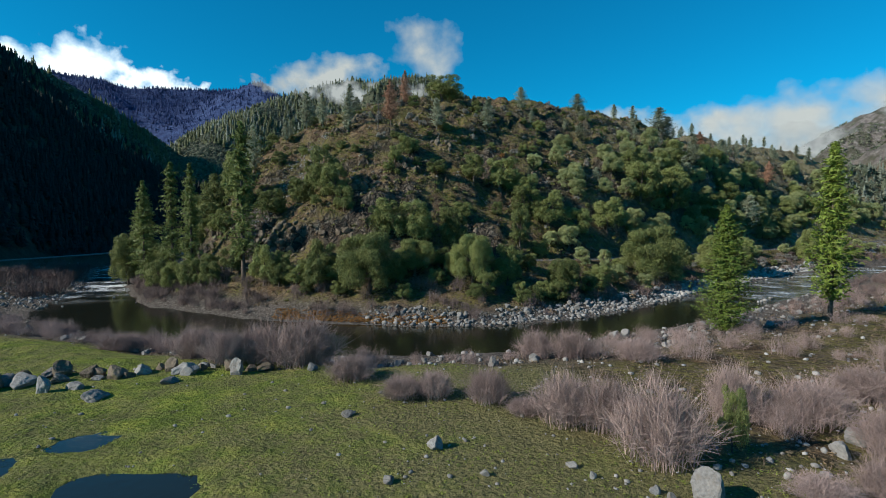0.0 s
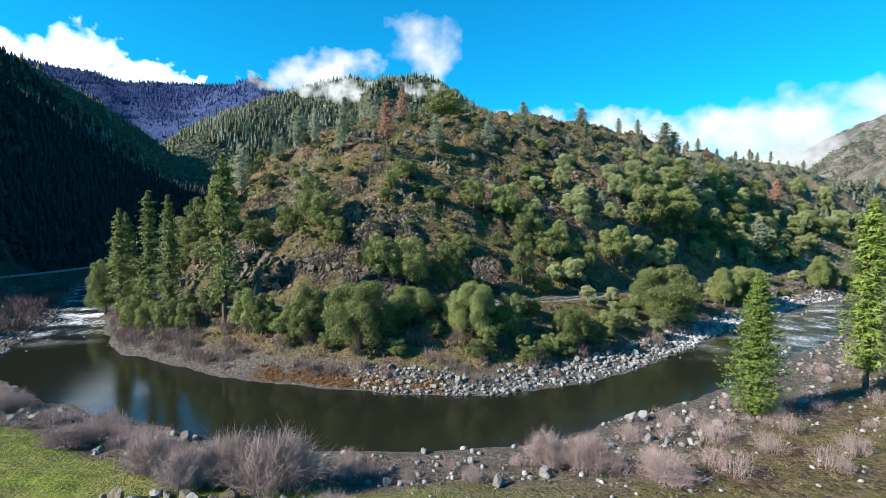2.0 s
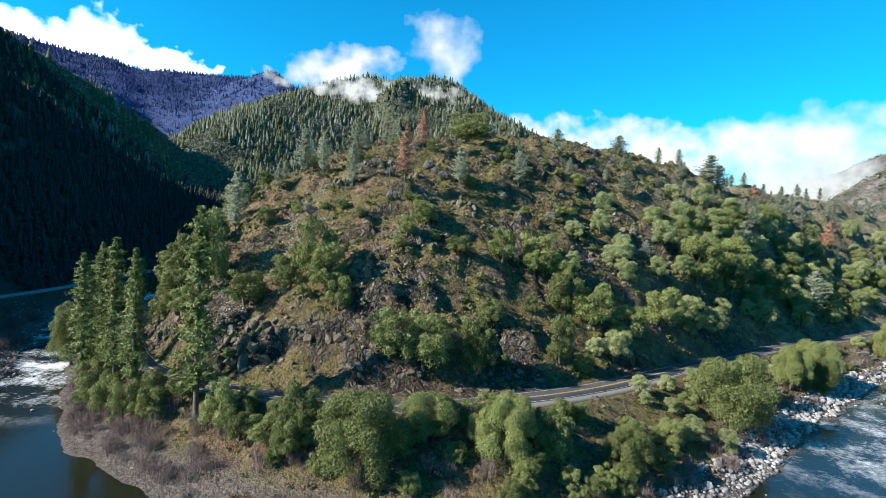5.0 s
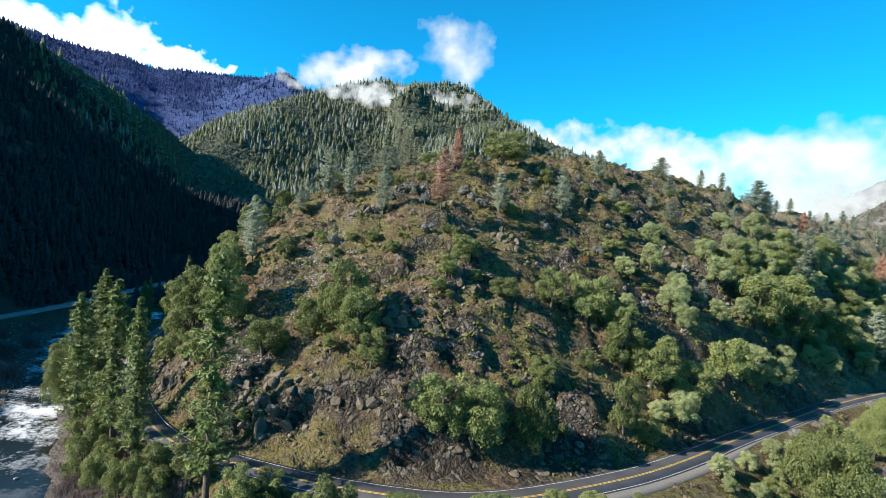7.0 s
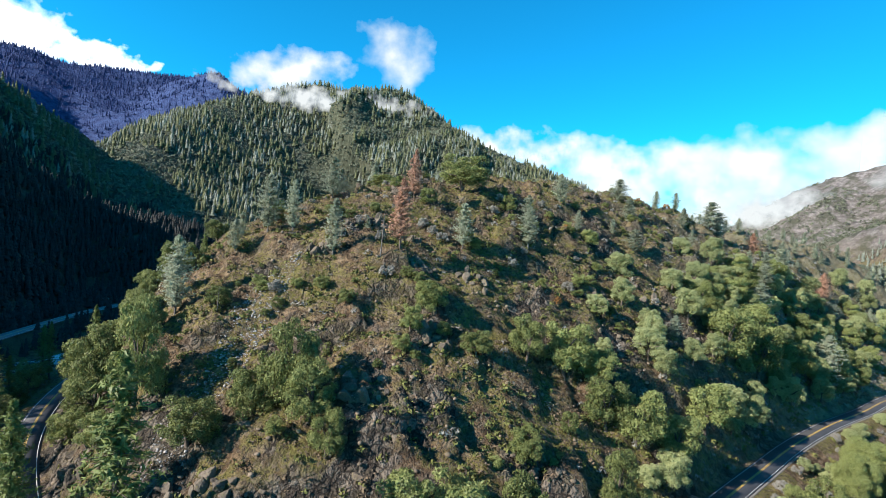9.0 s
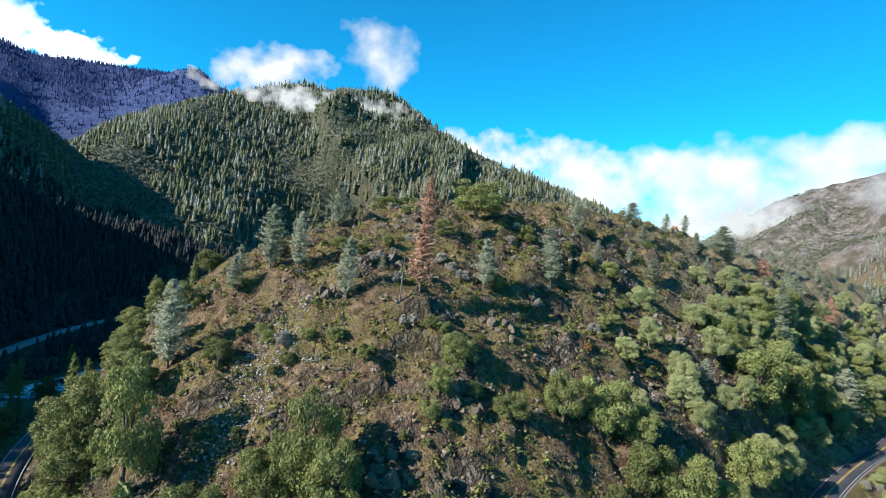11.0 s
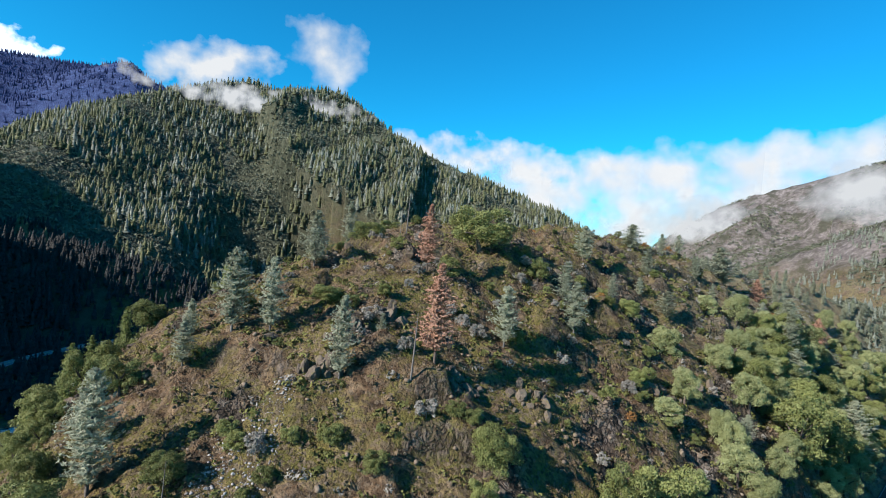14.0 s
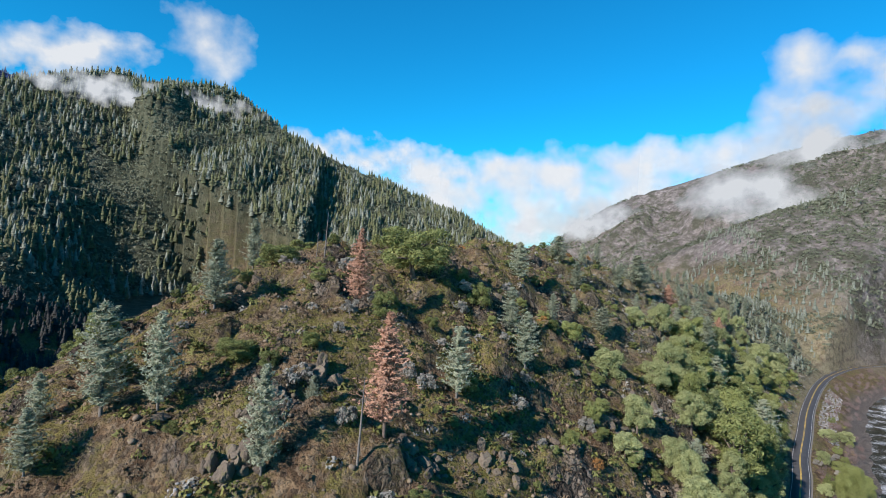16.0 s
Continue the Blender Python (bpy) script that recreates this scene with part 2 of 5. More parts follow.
def ramp(n, l, fac, stops):
    r = n.new("ShaderNodeValToRGB")
    e = r.color_ramp.elements
    while len(e) < len(stops):
        e.new(0.5)
    for k, (p, c) in zip(e, stops):
        k.position, k.color = p, (*c, 1.0)
    l.new(fac, r.inputs["Fac"])
    return r.outputs["Color"]


def mixed(n, l, fac, a, b, kind="MIX"):
    m = n.new("ShaderNodeMix")
    m.data_type, m.blend_type = "RGBA", kind
    for sock, v in ((m.inputs["Factor"], fac), (m.inputs["A"], a), (m.inputs["B"], b)):
        if isinstance(v, (int, float)):
            sock.default_value = v
        elif isinstance(v, tuple):
            sock.default_value = (*v, 1.0)
        else:
            l.new(v, sock)
    return m.outputs["Result"]


def maths(n, l, kind, a, b=0.0):
    m = n.new("ShaderNodeMath")
    m.operation = kind
    for sock, v in zip(m.inputs, (a, b)):
        if isinstance(v, (int, float)):
            sock.default_value = v
        else:
            l.new(v, sock)
    return m.outputs["Value"]


def bump(n, l, bsdf, height, strength, distance):
    b = n.new("ShaderNodeBump")
    b.inputs["Strength"].default_value, b.inputs["Distance"].default_value = strength, distance
    l.new(height, b.inputs["Height"])
    l.new(b.outputs["Normal"], bsdf.inputs["Normal"])


def mask(n, name):
    a = n.new("ShaderNodeAttribute")
    a.attribute_name = name
    return a.outputs["Fac"]


def leaf_material(name, dark, light, through=0.25, rough_=0.55):
    """Leaves: their colour varies from tree to tree and from clump to clump."""
    m, n, l, b = nodes_of(name)
    info = n.new("ShaderNodeObjectInfo").outputs["Random"]
    isle = n.new("ShaderNodeNewGeometry").outputs["Random Per Island"]
    patch = noise_node(n, l, 0.35, 2.0)
    f = maths(n, l, "ADD", maths(n, l, "MULTIPLY", info, 0.35), maths(n, l, "ADD", maths(n, l, "MULTIPLY", isle, 0.4), maths(n, l, "MULTIPLY", patch, 0.3)))
    col = ramp(n, l, f, [(0.15, dark), (0.85, light)])
    l.new(col, b.inputs["Base Color"])
    b.inputs["Roughness"].default_value = rough_
    b.inputs["Specular IOR Level"].default_value = 0.25
    if through:
        t = n.new("ShaderNodeBsdfTranslucent")
        l.new(col, t.inputs["Color"])
        mix = n.new("ShaderNodeMixShader")
        mix.inputs[0].default_value = through
        l.new(b.outputs[0], mix.inputs[1])
        l.new(t.outputs[0], mix.inputs[2])
        l.new(mix.outputs[0], n["Material Output"].inputs["Surface"])
    return m


def ground_material():
    m, n, l, b = nodes_of("ground")
    big, mid, fine = noise_node(n, l, 0.05, 4), noise_node(n, l, 0.35, 5), noise_node(n, l, 2.2, 5, 0.65)
    # dry soil and dead grass with moss on the hill
    soil = ramp(n, l, mid, [(0.32, (0.036, 0.023, 0.014)), (0.5, (0.118, 0.076, 0.044)), (0.68, (0.255, 0.180, 0.108))])
    moss = ramp(n, l, fine, [(0.3, (0.050, 0.052, 0.012)), (0.7, (0.225, 0.215, 0.050))])
    patch = ramp(n, l, noise_node(n, l, 0.09, 5, 0.65), [(0.42, (0, 0, 0)), (0.53, (1, 1, 1))])
    soil = mixed(n, l, maths(n, l, "MULTIPLY", patch, 0.6), soil, moss)
    def cells(scale, feature):
        t = n.new("ShaderNodeTexVoronoi")
        t.feature = feature
        t.inputs["Scale"].default_value = scale
        warp = mixed(n, l, 0.12, n.new("ShaderNodeNewGeometry").outputs["Position"], wobble(scale))
        l.new(warp, t.inputs["Vector"])
        return t

    def wobble(scale):
        t = n.new("ShaderNodeTexNoise")
        t.inputs["Scale"].default_value, t.inputs["Detail"].default_value = scale * 1.7, 3.0
        up = n.new("ShaderNodeVectorMath")
        up.operation = "MULTIPLY_ADD"
        l.new(n.new("ShaderNodeNewGeometry").outputs["Position"], t.inputs["Vector"])
        l.new(t.outputs["Color"], up.inputs[0])
        up.inputs[1].default_value = (9.0 / scale, 9.0 / scale, 9.0 / scale)
        l.new(n.new("ShaderNodeNewGeometry").outputs["Position"], up.inputs[2])
        return up.outputs["Vector"]

    big_cells, big_edge = cells(0.45, "F1"), cells(0.45, "DISTANCE_TO_EDGE")
    small_cells = cells(1.6, "F1")
    split = n.new("ShaderNodeSeparateColor")
    l.new(big_cells.outputs["Color"], split.inputs["Color"])
    split2 = n.new("ShaderNodeSeparateColor")
    l.new(small_cells.outputs["Color"], split2.inputs["Color"])
    rock = ramp(n, l, maths(n, l, "ADD", maths(n, l, "MULTIPLY", fine, 0.55), maths(n, l, "MULTIPLY", split.outputs["Green"], 0.45)), [(0.2, (0.026, 0.021, 0.018)), (0.5, (0.090, 0.075, 0.061)), (0.8, (0.21, 0.180, 0.15))])
    rock = mixed(n, l, ramp(n, l, big_edge.outputs["Distance"], [(0.0, (0.85, 0.85, 0.85)), (0.10, (0, 0, 0))]), rock, (0.012, 0.010, 0.009))
    rubble = ramp(n, l, split2.outputs["Green"], [(0.2, (0.045, 0.033, 0.023)), (0.8, (0.18, 0.138, 0.095))])
    soil = mixed(n, l, ramp(n, l, maths(n, l, "ADD", maths(n, l, "MULTIPLY", split2.outputs["Red"], 0.5), maths(n, l, "MULTIPLY", big, 0.5)), [(0.52, (0, 0, 0)), (0.58, (0.8, 0.8, 0.8))]), soil, rubble)
    col = mixed(n, l, mask(n, "rock"), soil, rock)
    dry_grass = ramp(n, l, fine, [(0.3, (0.13, 0.115, 0.07)), (0.7, (0.34, 0.30, 0.20))])
    col = mixed(n, l, maths(n, l, "MULTIPLY", mask(n, "pale"), ramp(n, l, noise_node(n, l, 0.22, 5, 0.65), [(0.36, (0.15, 0.15, 0.15)), (0.6, (0.85, 0.85, 0.85))])), col, dry_grass)
    grass = ramp(n, l, mid, [(0.3, (0.080, 0.105, 0.022)), (0.5, (0.155, 0.20, 0.030)), (0.7, (0.29, 0.30, 0.060))])
    tired = ramp(n, l, noise_node(n, l, 0.16, 6, 0.7), [(0.40, (0, 0, 0)), (0.58, (1, 1, 1))])
    grass = mixed(n, l, maths(n, l, "MINIMUM", maths(n, l, "ADD", maths(n, l, "MULTIPLY", tired, 0.6), mask(n, "dry")), 0.9), grass, ramp(n, l, fine, [(0.3, (0.085, 0.078, 0.034)), (0.7, (0.24, 0.205, 0.105))]))
    grass = mixed(n, l, ramp(n, l, noise_node(n, l, 1.3, 4, 0.7), [(0.55, (0, 0, 0)), (0.72, (0.5, 0.5, 0.5))]), grass, (0.05, 0.06, 0.018))
    col = mixed(n, l, mask(n, "meadow"), col, grass)
    gravel = ramp(n, l, noise_node(n, l, 1.1, 6, 0.75), [(0.3, (0.045, 0.037, 0.031)), (0.5, (0.115, 0.096, 0.083)), (0.7, (0.24, 0.215, 0.195))])
    col = mixed(n, l, mask(n, "gravel"), col, gravel)
    woods = ramp(n, l, noise_node(n, l, 0.12, 6, 0.7), [(0.3, (0.030, 0.036, 0.022)), (0.7, (0.100, 0.106, 0.070))])
    col = mixed(n, l, mask(n, "woods"), col, woods)
    # the blue of these woods is distance haze painted into the base colour
    hazed_woods = ramp(n, l, noise_node(n, l, 0.06, 7, 0.7), [(0.35, (0.018, 0.030, 0.088)), (0.65, (0.052, 0.082, 0.185))])
    col = mixed(n, l, mask(n, "ridge"), col, hazed_woods)
    scree = ramp(n, l, noise_node(n, l, 0.13, 6, 0.7), [(0.3, (0.072, 0.064, 0.062)), (0.5, (0.148, 0.130, 0.122)), (0.7, (0.265, 0.242, 0.230))])
    scree = mixed(n, l, ramp(n, l, noise_node(n, l, 0.035, 7, 0.7), [(0.45, (0, 0, 0)), (0.6, (0.85, 0.85, 0.85))]), scree, (0.045, 0.048, 0.030))
    col = mixed(n, l, mask(n, "bare"), col, scree)
    face = ramp(n, l, noise_node(n, l, 0.09, 7, 0.75), [(0.35, (0.12, 0.11, 0.10)), (0.55, (0.42, 0.41, 0.40))])
    col = mixed(n, l, mask(n, "cliff"), col, face)
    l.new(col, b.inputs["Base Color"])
    b.inputs["Roughness"].default_value = 0.95
    b.inputs["Specular IOR Level"].default_value = 0.15
    relief = maths(n, l, "ADD", maths(n, l, "MULTIPLY", mask(n, "rock"), maths(n, l, "MULTIPLY", maths(n, l, "MINIMUM", big_edge.outputs["Distance"], 0.35), 4.0)), maths(n, l, "MULTIPLY", small_cells.outputs["Distance"], -0.35))
    bump(n, l, b, maths(n, l, "ADD", relief, maths(n, l, "ADD", fine, maths(n, l, "MULTIPLY", mid, 1.5))), 1.0, 1.0)
    return m


def water_material():
    m, n, l, b = nodes_of("river_water")
    foam = mask(n, "foam")
    streak = maths(n, l, "ADD", maths(n, l, "MULTIPLY", noise_node(n, l, 0.09, 3, 0.5), 0.6), maths(n, l, "MULTIPLY", noise_node(n, l, 0.7, 8, 0.75), 0.45))
    f = maths(n, l, "MULTIPLY", foam, ramp(n, l, streak, [(0.50, (0, 0, 0)), (0.66, (1, 1, 1))]))
    col = mixed(n, l, f, (0.012, 0.013, 0.008), (0.84, 0.86, 0.88))
    l.new(col, b.inputs["Base Color"])
    l.new(maths(n, l, "ADD", 0.06, maths(n, l, "MULTIPLY", f, 0.6)), b.inputs["Roughness"])
    b.inputs["IOR"].default_value = 1.33
    wave = noise_node(n, l, 0.9, 4, 0.6)
    bump(n, l, b, maths(n, l, "MULTIPLY", wave, maths(n, l, "ADD", 0.05, maths(n, l, "MULTIPLY", foam, 0.3))), 1.0, 0.5)
    return m


GROUND = ground_material()
WATER = water_material()
OAK = leaf_material("oak_leaves", (0.048, 0.062, 0.020), (0.270, 0.300, 0.105), 0.32)
PINE = leaf_material("pine_needles", (0.062, 0.086, 0.027), (0.20, 0.24, 0.070), 0.3)
GREY_PINE = leaf_material("grey_pine_needles", (0.140, 0.160, 0.110), (0.37, 0.40, 0.285), 0.4)
PALE_OAK = leaf_material("pale_oak_leaves", (0.125, 0.150, 0.062), (0.42, 0.45, 0.215), 0.4)
RED_PINE = leaf_material("dead_pine_needles", (0.20, 0.105, 0.070), (0.46, 0.27, 0.185), 0.1, 0.8)
BRUSH_GREEN = leaf_material("brush_leaves", (0.055, 0.060, 0.018), (0.18, 0.18, 0.052), 0.15, 0.7)
BRUSH_DRY = leaf_material("dry_brush", (0.070, 0.048, 0.032), (0.19, 0.140, 0.088), 0.1, 0.9)
BRUSH_GREY = leaf_material("grey_brush_leaves", (0.12, 0.115, 0.100), (0.30, 0.285, 0.250), 0.1, 0.8)
GRASS = leaf_material("grass_blades", (0.115, 0.15, 0.026), (0.25, 0.29, 0.055), 0.25, 0.7)
RUST_GRASS = leaf_material("rust_grass", (0.16, 0.075, 0.025), (0.30, 0.165, 0.055), 0.1, 0.9)
FIR = leaf_material("fir_needles", (0.065, 0.100, 0.018), (0.22, 0.285, 0.050), 0.25)
WILLOW = leaf_material("bare_willow_twigs", (0.15, 0.108, 0.100), (0.40, 0.300, 0.275), 0.0, 0.9)
FAR_FIR = leaf_material("far_conifers", (0.050, 0.060, 0.032), (0.150, 0.160, 0.080), 0.3, 0.8)
FAR_GREY = leaf_material("far_grey_pines", (0.085, 0.098, 0.078), (0.22, 0.24, 0.19), 0.15, 0.8)
# needles coloured blue to stand in for haze on the far ridge
HAZE_WOODS = leaf_material("haze_blue_woods", (0.010, 0.024, 0.085), (0.022, 0.046, 0.135), 0.0, 0.85)
# near-black copy of the far conifers: the slope's shade is in its colour
SHADED_FIR = leaf_material("shaded_conifers", (0.018, 0.019, 0.018), (0.036, 0.038, 0.036), 0.0, 0.85)
DARK_WILLOW = leaf_material("dark_willow_twigs", (0.085, 0.060, 0.056), (0.23, 0.170, 0.155), 0.0, 0.9)
FAR_OAK = leaf_material("far_brush", (0.058, 0.068, 0.044), (0.160, 0.172, 0.118), 0.0, 0.85)


def bark_material(name, dark, light):
    m, n, l, b = nodes_of(name)
    f = noise_node(n, l, 3.0, 5, 0.6, "Object")
    l.new(ramp(n, l, f, [(0.3, dark), (0.7, light)]), b.inputs["Base Color"])
    b.inputs["Roughness"].default_value = 0.95
    bump(n, l, b, f, 0.6, 0.05)
    return m


def stone_material(name, dark, light, stain):
    m, n, l, b = nodes_of(name)
    info = n.new("ShaderNodeObjectInfo").outputs["Random"]
    isle = n.new("ShaderNodeNewGeometry").outputs["Random Per Island"]
    fine = noise_node(n, l, 3.5, 6, 0.65)
    base = ramp(n, l, maths(n, l, "ADD", maths(n, l, "MULTIPLY", fine, 0.5), maths(n, l, "ADD", maths(n, l, "MULTIPLY", isle, 0.3), maths(n, l, "MULTIPLY", info, 0.2))), [(0.25, dark), (0.75, light)])
    patch = ramp(n, l, noise_node(n, l, 1.1, 4), [(0.55, (0, 0, 0)), (0.68, (1, 1, 1))])
    l.new(mixed(n, l, maths(n, l, "MULTIPLY", patch, 0.7), base, stain), b.inputs["Base Color"])
    b.inputs["Roughness"].default_value = 0.9
    bump(n, l, b, fine, 0.7, 0.15)
    return m


BARK = bark_material("bark", (0.045, 0.035, 0.028), (0.13, 0.10, 0.08))
GREY_BARK = bark_material("grey_bark", (0.06, 0.055, 0.05), (0.16, 0.145, 0.13))
STONE = stone_material("pale_stone", (0.085, 0.08, 0.076), (0.35, 0.34, 0.33), (0.13, 0.11, 0.09))
CLIFF_STONE = stone_material("cliff_stone", (0.036, 0.028, 0.021), (0.200, 0.160, 0.118), (0.095, 0.084, 0.026))
HILL_STONE = stone_material("hill_stone", (0.040, 0.030, 0.021), (0.230, 0.178, 0.128), (0.100, 0.088, 0.028))


def asphalt_material(name, skylit):
    m, n, l, b = nodes_of(name)
    f = noise_node(n, l, 6.0, 6, 0.7)
    g = noise_node(n, l, 0.25, 3)
    col = mixed(n, l, 0.5, ramp(n, l, f, [(0.3, (0.030, 0.031, 0.034)), (0.7, (0.062, 0.062, 0.066))]), ramp(n, l, g, [(0.35, (0.036, 0.037, 0.040)), (0.65, (0.070, 0.069, 0.070))]))
    # mixing in pale grey paints the sky's light onto a shaded road
    l.new(mixed(n, l, skylit, col, (0.26, 0.26, 0.27)), b.inputs["Base Color"])
    b.inputs["Roughness"].default_value = 0.8
    bump(n, l, b, f, 0.3, 0.02)
    return m


def paint_material(name, colour):
    m, n, l, b = nodes_of(name)
    f = noise_node(n, l, 2.5, 5, 0.7)
    l.new(mixed(n, l, ramp(n, l, f, [(0.45, (0, 0, 0)), (0.75, (1, 1, 1))]), colour, (0.12, 0.12, 0.12)), b.inputs["Base Color"])
    b.inputs["Roughness"].default_value = 0.7
    return m


def shoulder_material():
    m, n, l, b = nodes_of("road_shoulder")
    f = noise_node(n, l, 4.0, 6, 0.75)
    l.new(ramp(n, l, f, [(0.3, (0.095, 0.085, 0.070)), (0.7, (0.22, 0.20, 0.175))]), b.inputs["Base Color"])
    b.inputs["Roughness"].default_value = 0.95
    bump(n, l, b, f, 0.5, 0.05)
    return m


# the far road's asphalt is the same one, paled to imitate skylight
ASPHALT, SKYLIT_ASPHALT, SHOULDER = asphalt_material("asphalt", 0.0), asphalt_material("skylit_asphalt", 0.5), shoulder_material()
WHITE_LINE, YELLOW_LINE = paint_material("white_road_paint", (0.60, 0.60, 0.58)), paint_material("yellow_road_paint", (0.70, 0.45, 0.05))


def cloud_material(name, seed, soft, glow, billow):
    """Cloud on the far backdrop, its sunlit look painted as emission: billows that thin out towards its edge."""
    m = bpy.data.materials.new(name)
    m.use_nodes = True
    n, l = m.node_tree.nodes, m.node_tree.links
    n.remove(n["Principled BSDF"])
    uv = n.new("ShaderNodeTexCoord").outputs["UV"]
    spot = n.new("ShaderNodeMapping")
    spot.inputs["Location"].default_value = (seed * 3.7, seed * 1.3, seed)
    l.new(uv, spot.inputs["Vector"])
    t = n.new("ShaderNodeTexNoise")
    t.inputs["Scale"].default_value, t.inputs["Detail"].default_value, t.inputs["Roughness"].default_value = 1.5, 5.0, 0.47
    l.new(spot.outputs["Vector"], t.inputs["Vector"])
    edge = mask(n, "body")
    f = maths(n, l, "ADD", edge, maths(n, l, "MULTIPLY", maths(n, l, "SUBTRACT", t.outputs["Fac"], 0.5), billow))
    a = ramp(n, l, f, [(0.34, (0, 0, 0)), (0.34 + soft, (1, 1, 1))])
    # bright and dull billows are shading painted into the glow
    shade = ramp(n, l, t.outputs["Fac"], [(0.3, (0.70, 0.82, 0.92)), (0.6, (0.93, 1.0, 1.0))])
    e = n.new("ShaderNodeEmission")
    e.inputs["Strength"].default_value = glow
    l.new(shade, e.inputs["Color"])
    clear = n.new("ShaderNodeBsdfTransparent")
    mix = n.new("ShaderNodeMixShader")
    l.new(a, mix.inputs[0])
    l.new(clear.outputs[0], mix.inputs[1])
    l.new(e.outputs[0], mix.inputs[2])
    l.new(mix.outputs[0], n["Material Output"].inputs["Surface"])
    return m


# ---- helpers for things ----
def mesh_of(name, verts, faces, material, smooth=False):
    me = bpy.data.meshes.new(name)
    me.from_pydata([tuple(v) for v in verts], [], [tuple(int(i) for i in f) for f in faces])
    if material:
        me.materials.append(material)
    if smooth:
        me.polygons.foreach_set("use_smooth", [True] * len(me.polygons))
    me.update()
    return me


def steps(low, dense_low, dense_high, high, gap, growth):
    mid = np.arange(dense_low, dense_high + gap / 2, gap)
    out, v, g = [], mid[-1], gap
    while v < high:
        g *= growth
        v += g
        out.append(v)
    under, v, g = [], mid[0], gap
    while v > low:
        g *= growth
        v -= g
        under.append(v)
    return np.concatenate([under[::-1], mid, out])


# ---- ground ----
XS = steps(-3600, -140, 235, 3600, 1.5, 1.034)
YS = steps(-600, 40, 380, 3900, 1.5, 1.034)
GX, GY = np.meshgrid(XS, YS)
GZ, KIND = land(GX, GY)


def build_ground():
    nx, ny = len(XS), len(YS)
    verts = np.stack([GX, GY, GZ], -1).reshape(-1, 3)
    i = (np.arange(ny - 1)[:, None] * nx + np.arange(nx - 1)[None]).ravel()
    me = bpy.data.meshes.new("ground")
    me.vertices.add(len(verts))
    me.vertices.foreach_set("co", verts.ravel())
    loops = np.stack([i, i + 1, i + nx + 1, i + nx], 1).ravel()
    me.loops.add(len(loops))
    me.loops.foreach_set("vertex_index", loops)
    me.polygons.add(len(i))
    me.polygons.foreach_set("loop_start", np.arange(0, len(loops), 4))
    me.update(calc_edges=True)
    me.polygons.foreach_set("use_smooth", np.ones(len(i), bool))
    shore, up = KIND["shore"], KIND["up"]
    gy, gx = np.gradient(GZ, YS, XS)
    slope = np.hypot(gx, gy)
    near = step(900, 300, np.hypot(GX - 40, GY - 150))
    masks = {
        "meadow": KIND["meadow"],
        "gravel": np.where(up | (KIND["meadow"] > 0.5) | ((GX < -100) & (GY > 330)), 0, step(26, 6, shore) * np.where(KIND["hillside"], step(14, 5, shore), 1)),
        "rock": np.where(up, np.clip(0.8 * step(1.25, 2.0, slope) + 0.9 * step(0.15, 0.55, rough(GX, GY, 16, 95, 4)), 0, 1), 0) * step(560, 430, GY),
        "woods": np.maximum(step(-8, 2, KIND["peak"] - GZ) * step(440, 480, GY), np.maximum(step(-205, -225, GX) * step(200, 260, GY), step(-60, -140, GX) * step(620, 700, GY))),
        # painted haze on the far ridge, a trace of it for the dark slope's shade
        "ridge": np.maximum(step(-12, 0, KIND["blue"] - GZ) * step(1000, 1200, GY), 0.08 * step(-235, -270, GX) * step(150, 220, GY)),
        "dry": 0.75 * step(-28, 14, GX + 6 * grain(GX, GY, 9, 12)),
        "pale": np.where(up, step(40, 190, GX + 20 * grain(GX, GY, 40, 14)), 0) * step(560, 460, GY),
        "cliff": step(95, 40, np.hypot(GX - 765, GY - 655) + 30 * grain(GX, GY, 45, 15)) * step(0.3, 0.6, slope),
        "bare": step(470, 560, GX) * step(400, 480, GY),
    }
    for key, v in masks.items():
        a = me.attributes.new(key, "FLOAT", "POINT")
        a.data.foreach_set("value", np.ascontiguousarray(v, dtype=np.float32).ravel())
    me.materials.append(GROUND)
    return tagged(new("ground", me), "rocky brown hillside, green meadow and gravel river banks", "ground", kind="structure")


build_ground()


def build_water():
    """The river's surface, wider than its bed so that the banks cut its edge."""
    verts, faces, foam = [], [], []
    n = 9
    for k, (x, y, half) in enumerate(RIVER):
        a, b = RIVER[max(k - 1, 0)], RIVER[min(k + 1, len(RIVER) - 1)]
        d = np.array([b[0] - a[0], b[1] - a[1]])
        d /= np.linalg.norm(d)
        fast = max(0.95 * step(165, 200, np.array(y)) * (x < -90), 0.55 * step(70, 110, np.array(x)))
        for j in range(n):
            u = (j / (n - 1) * 2 - 1)
            w = u * (half + 5)
            verts.append((x - d[1] * w, y + d[0] * w, 0.0))
            foam.append(float(fast) * (1 - 0.45 * abs(u)))
    for k in range(len(RIVER) - 1):
        for j in range(n - 1):
            i = k * n + j
            faces.append((i, i + n, i + n + 1, i + 1))
    me = mesh_of("water", verts, faces, WATER, True)
    me.attributes.new("foam", "FLOAT", "POINT").data.foreach_set("value", foam)
    return tagged(new("water", me), "dark still river pool with white rapids at both ends", "river", kind="structure")


build_water()


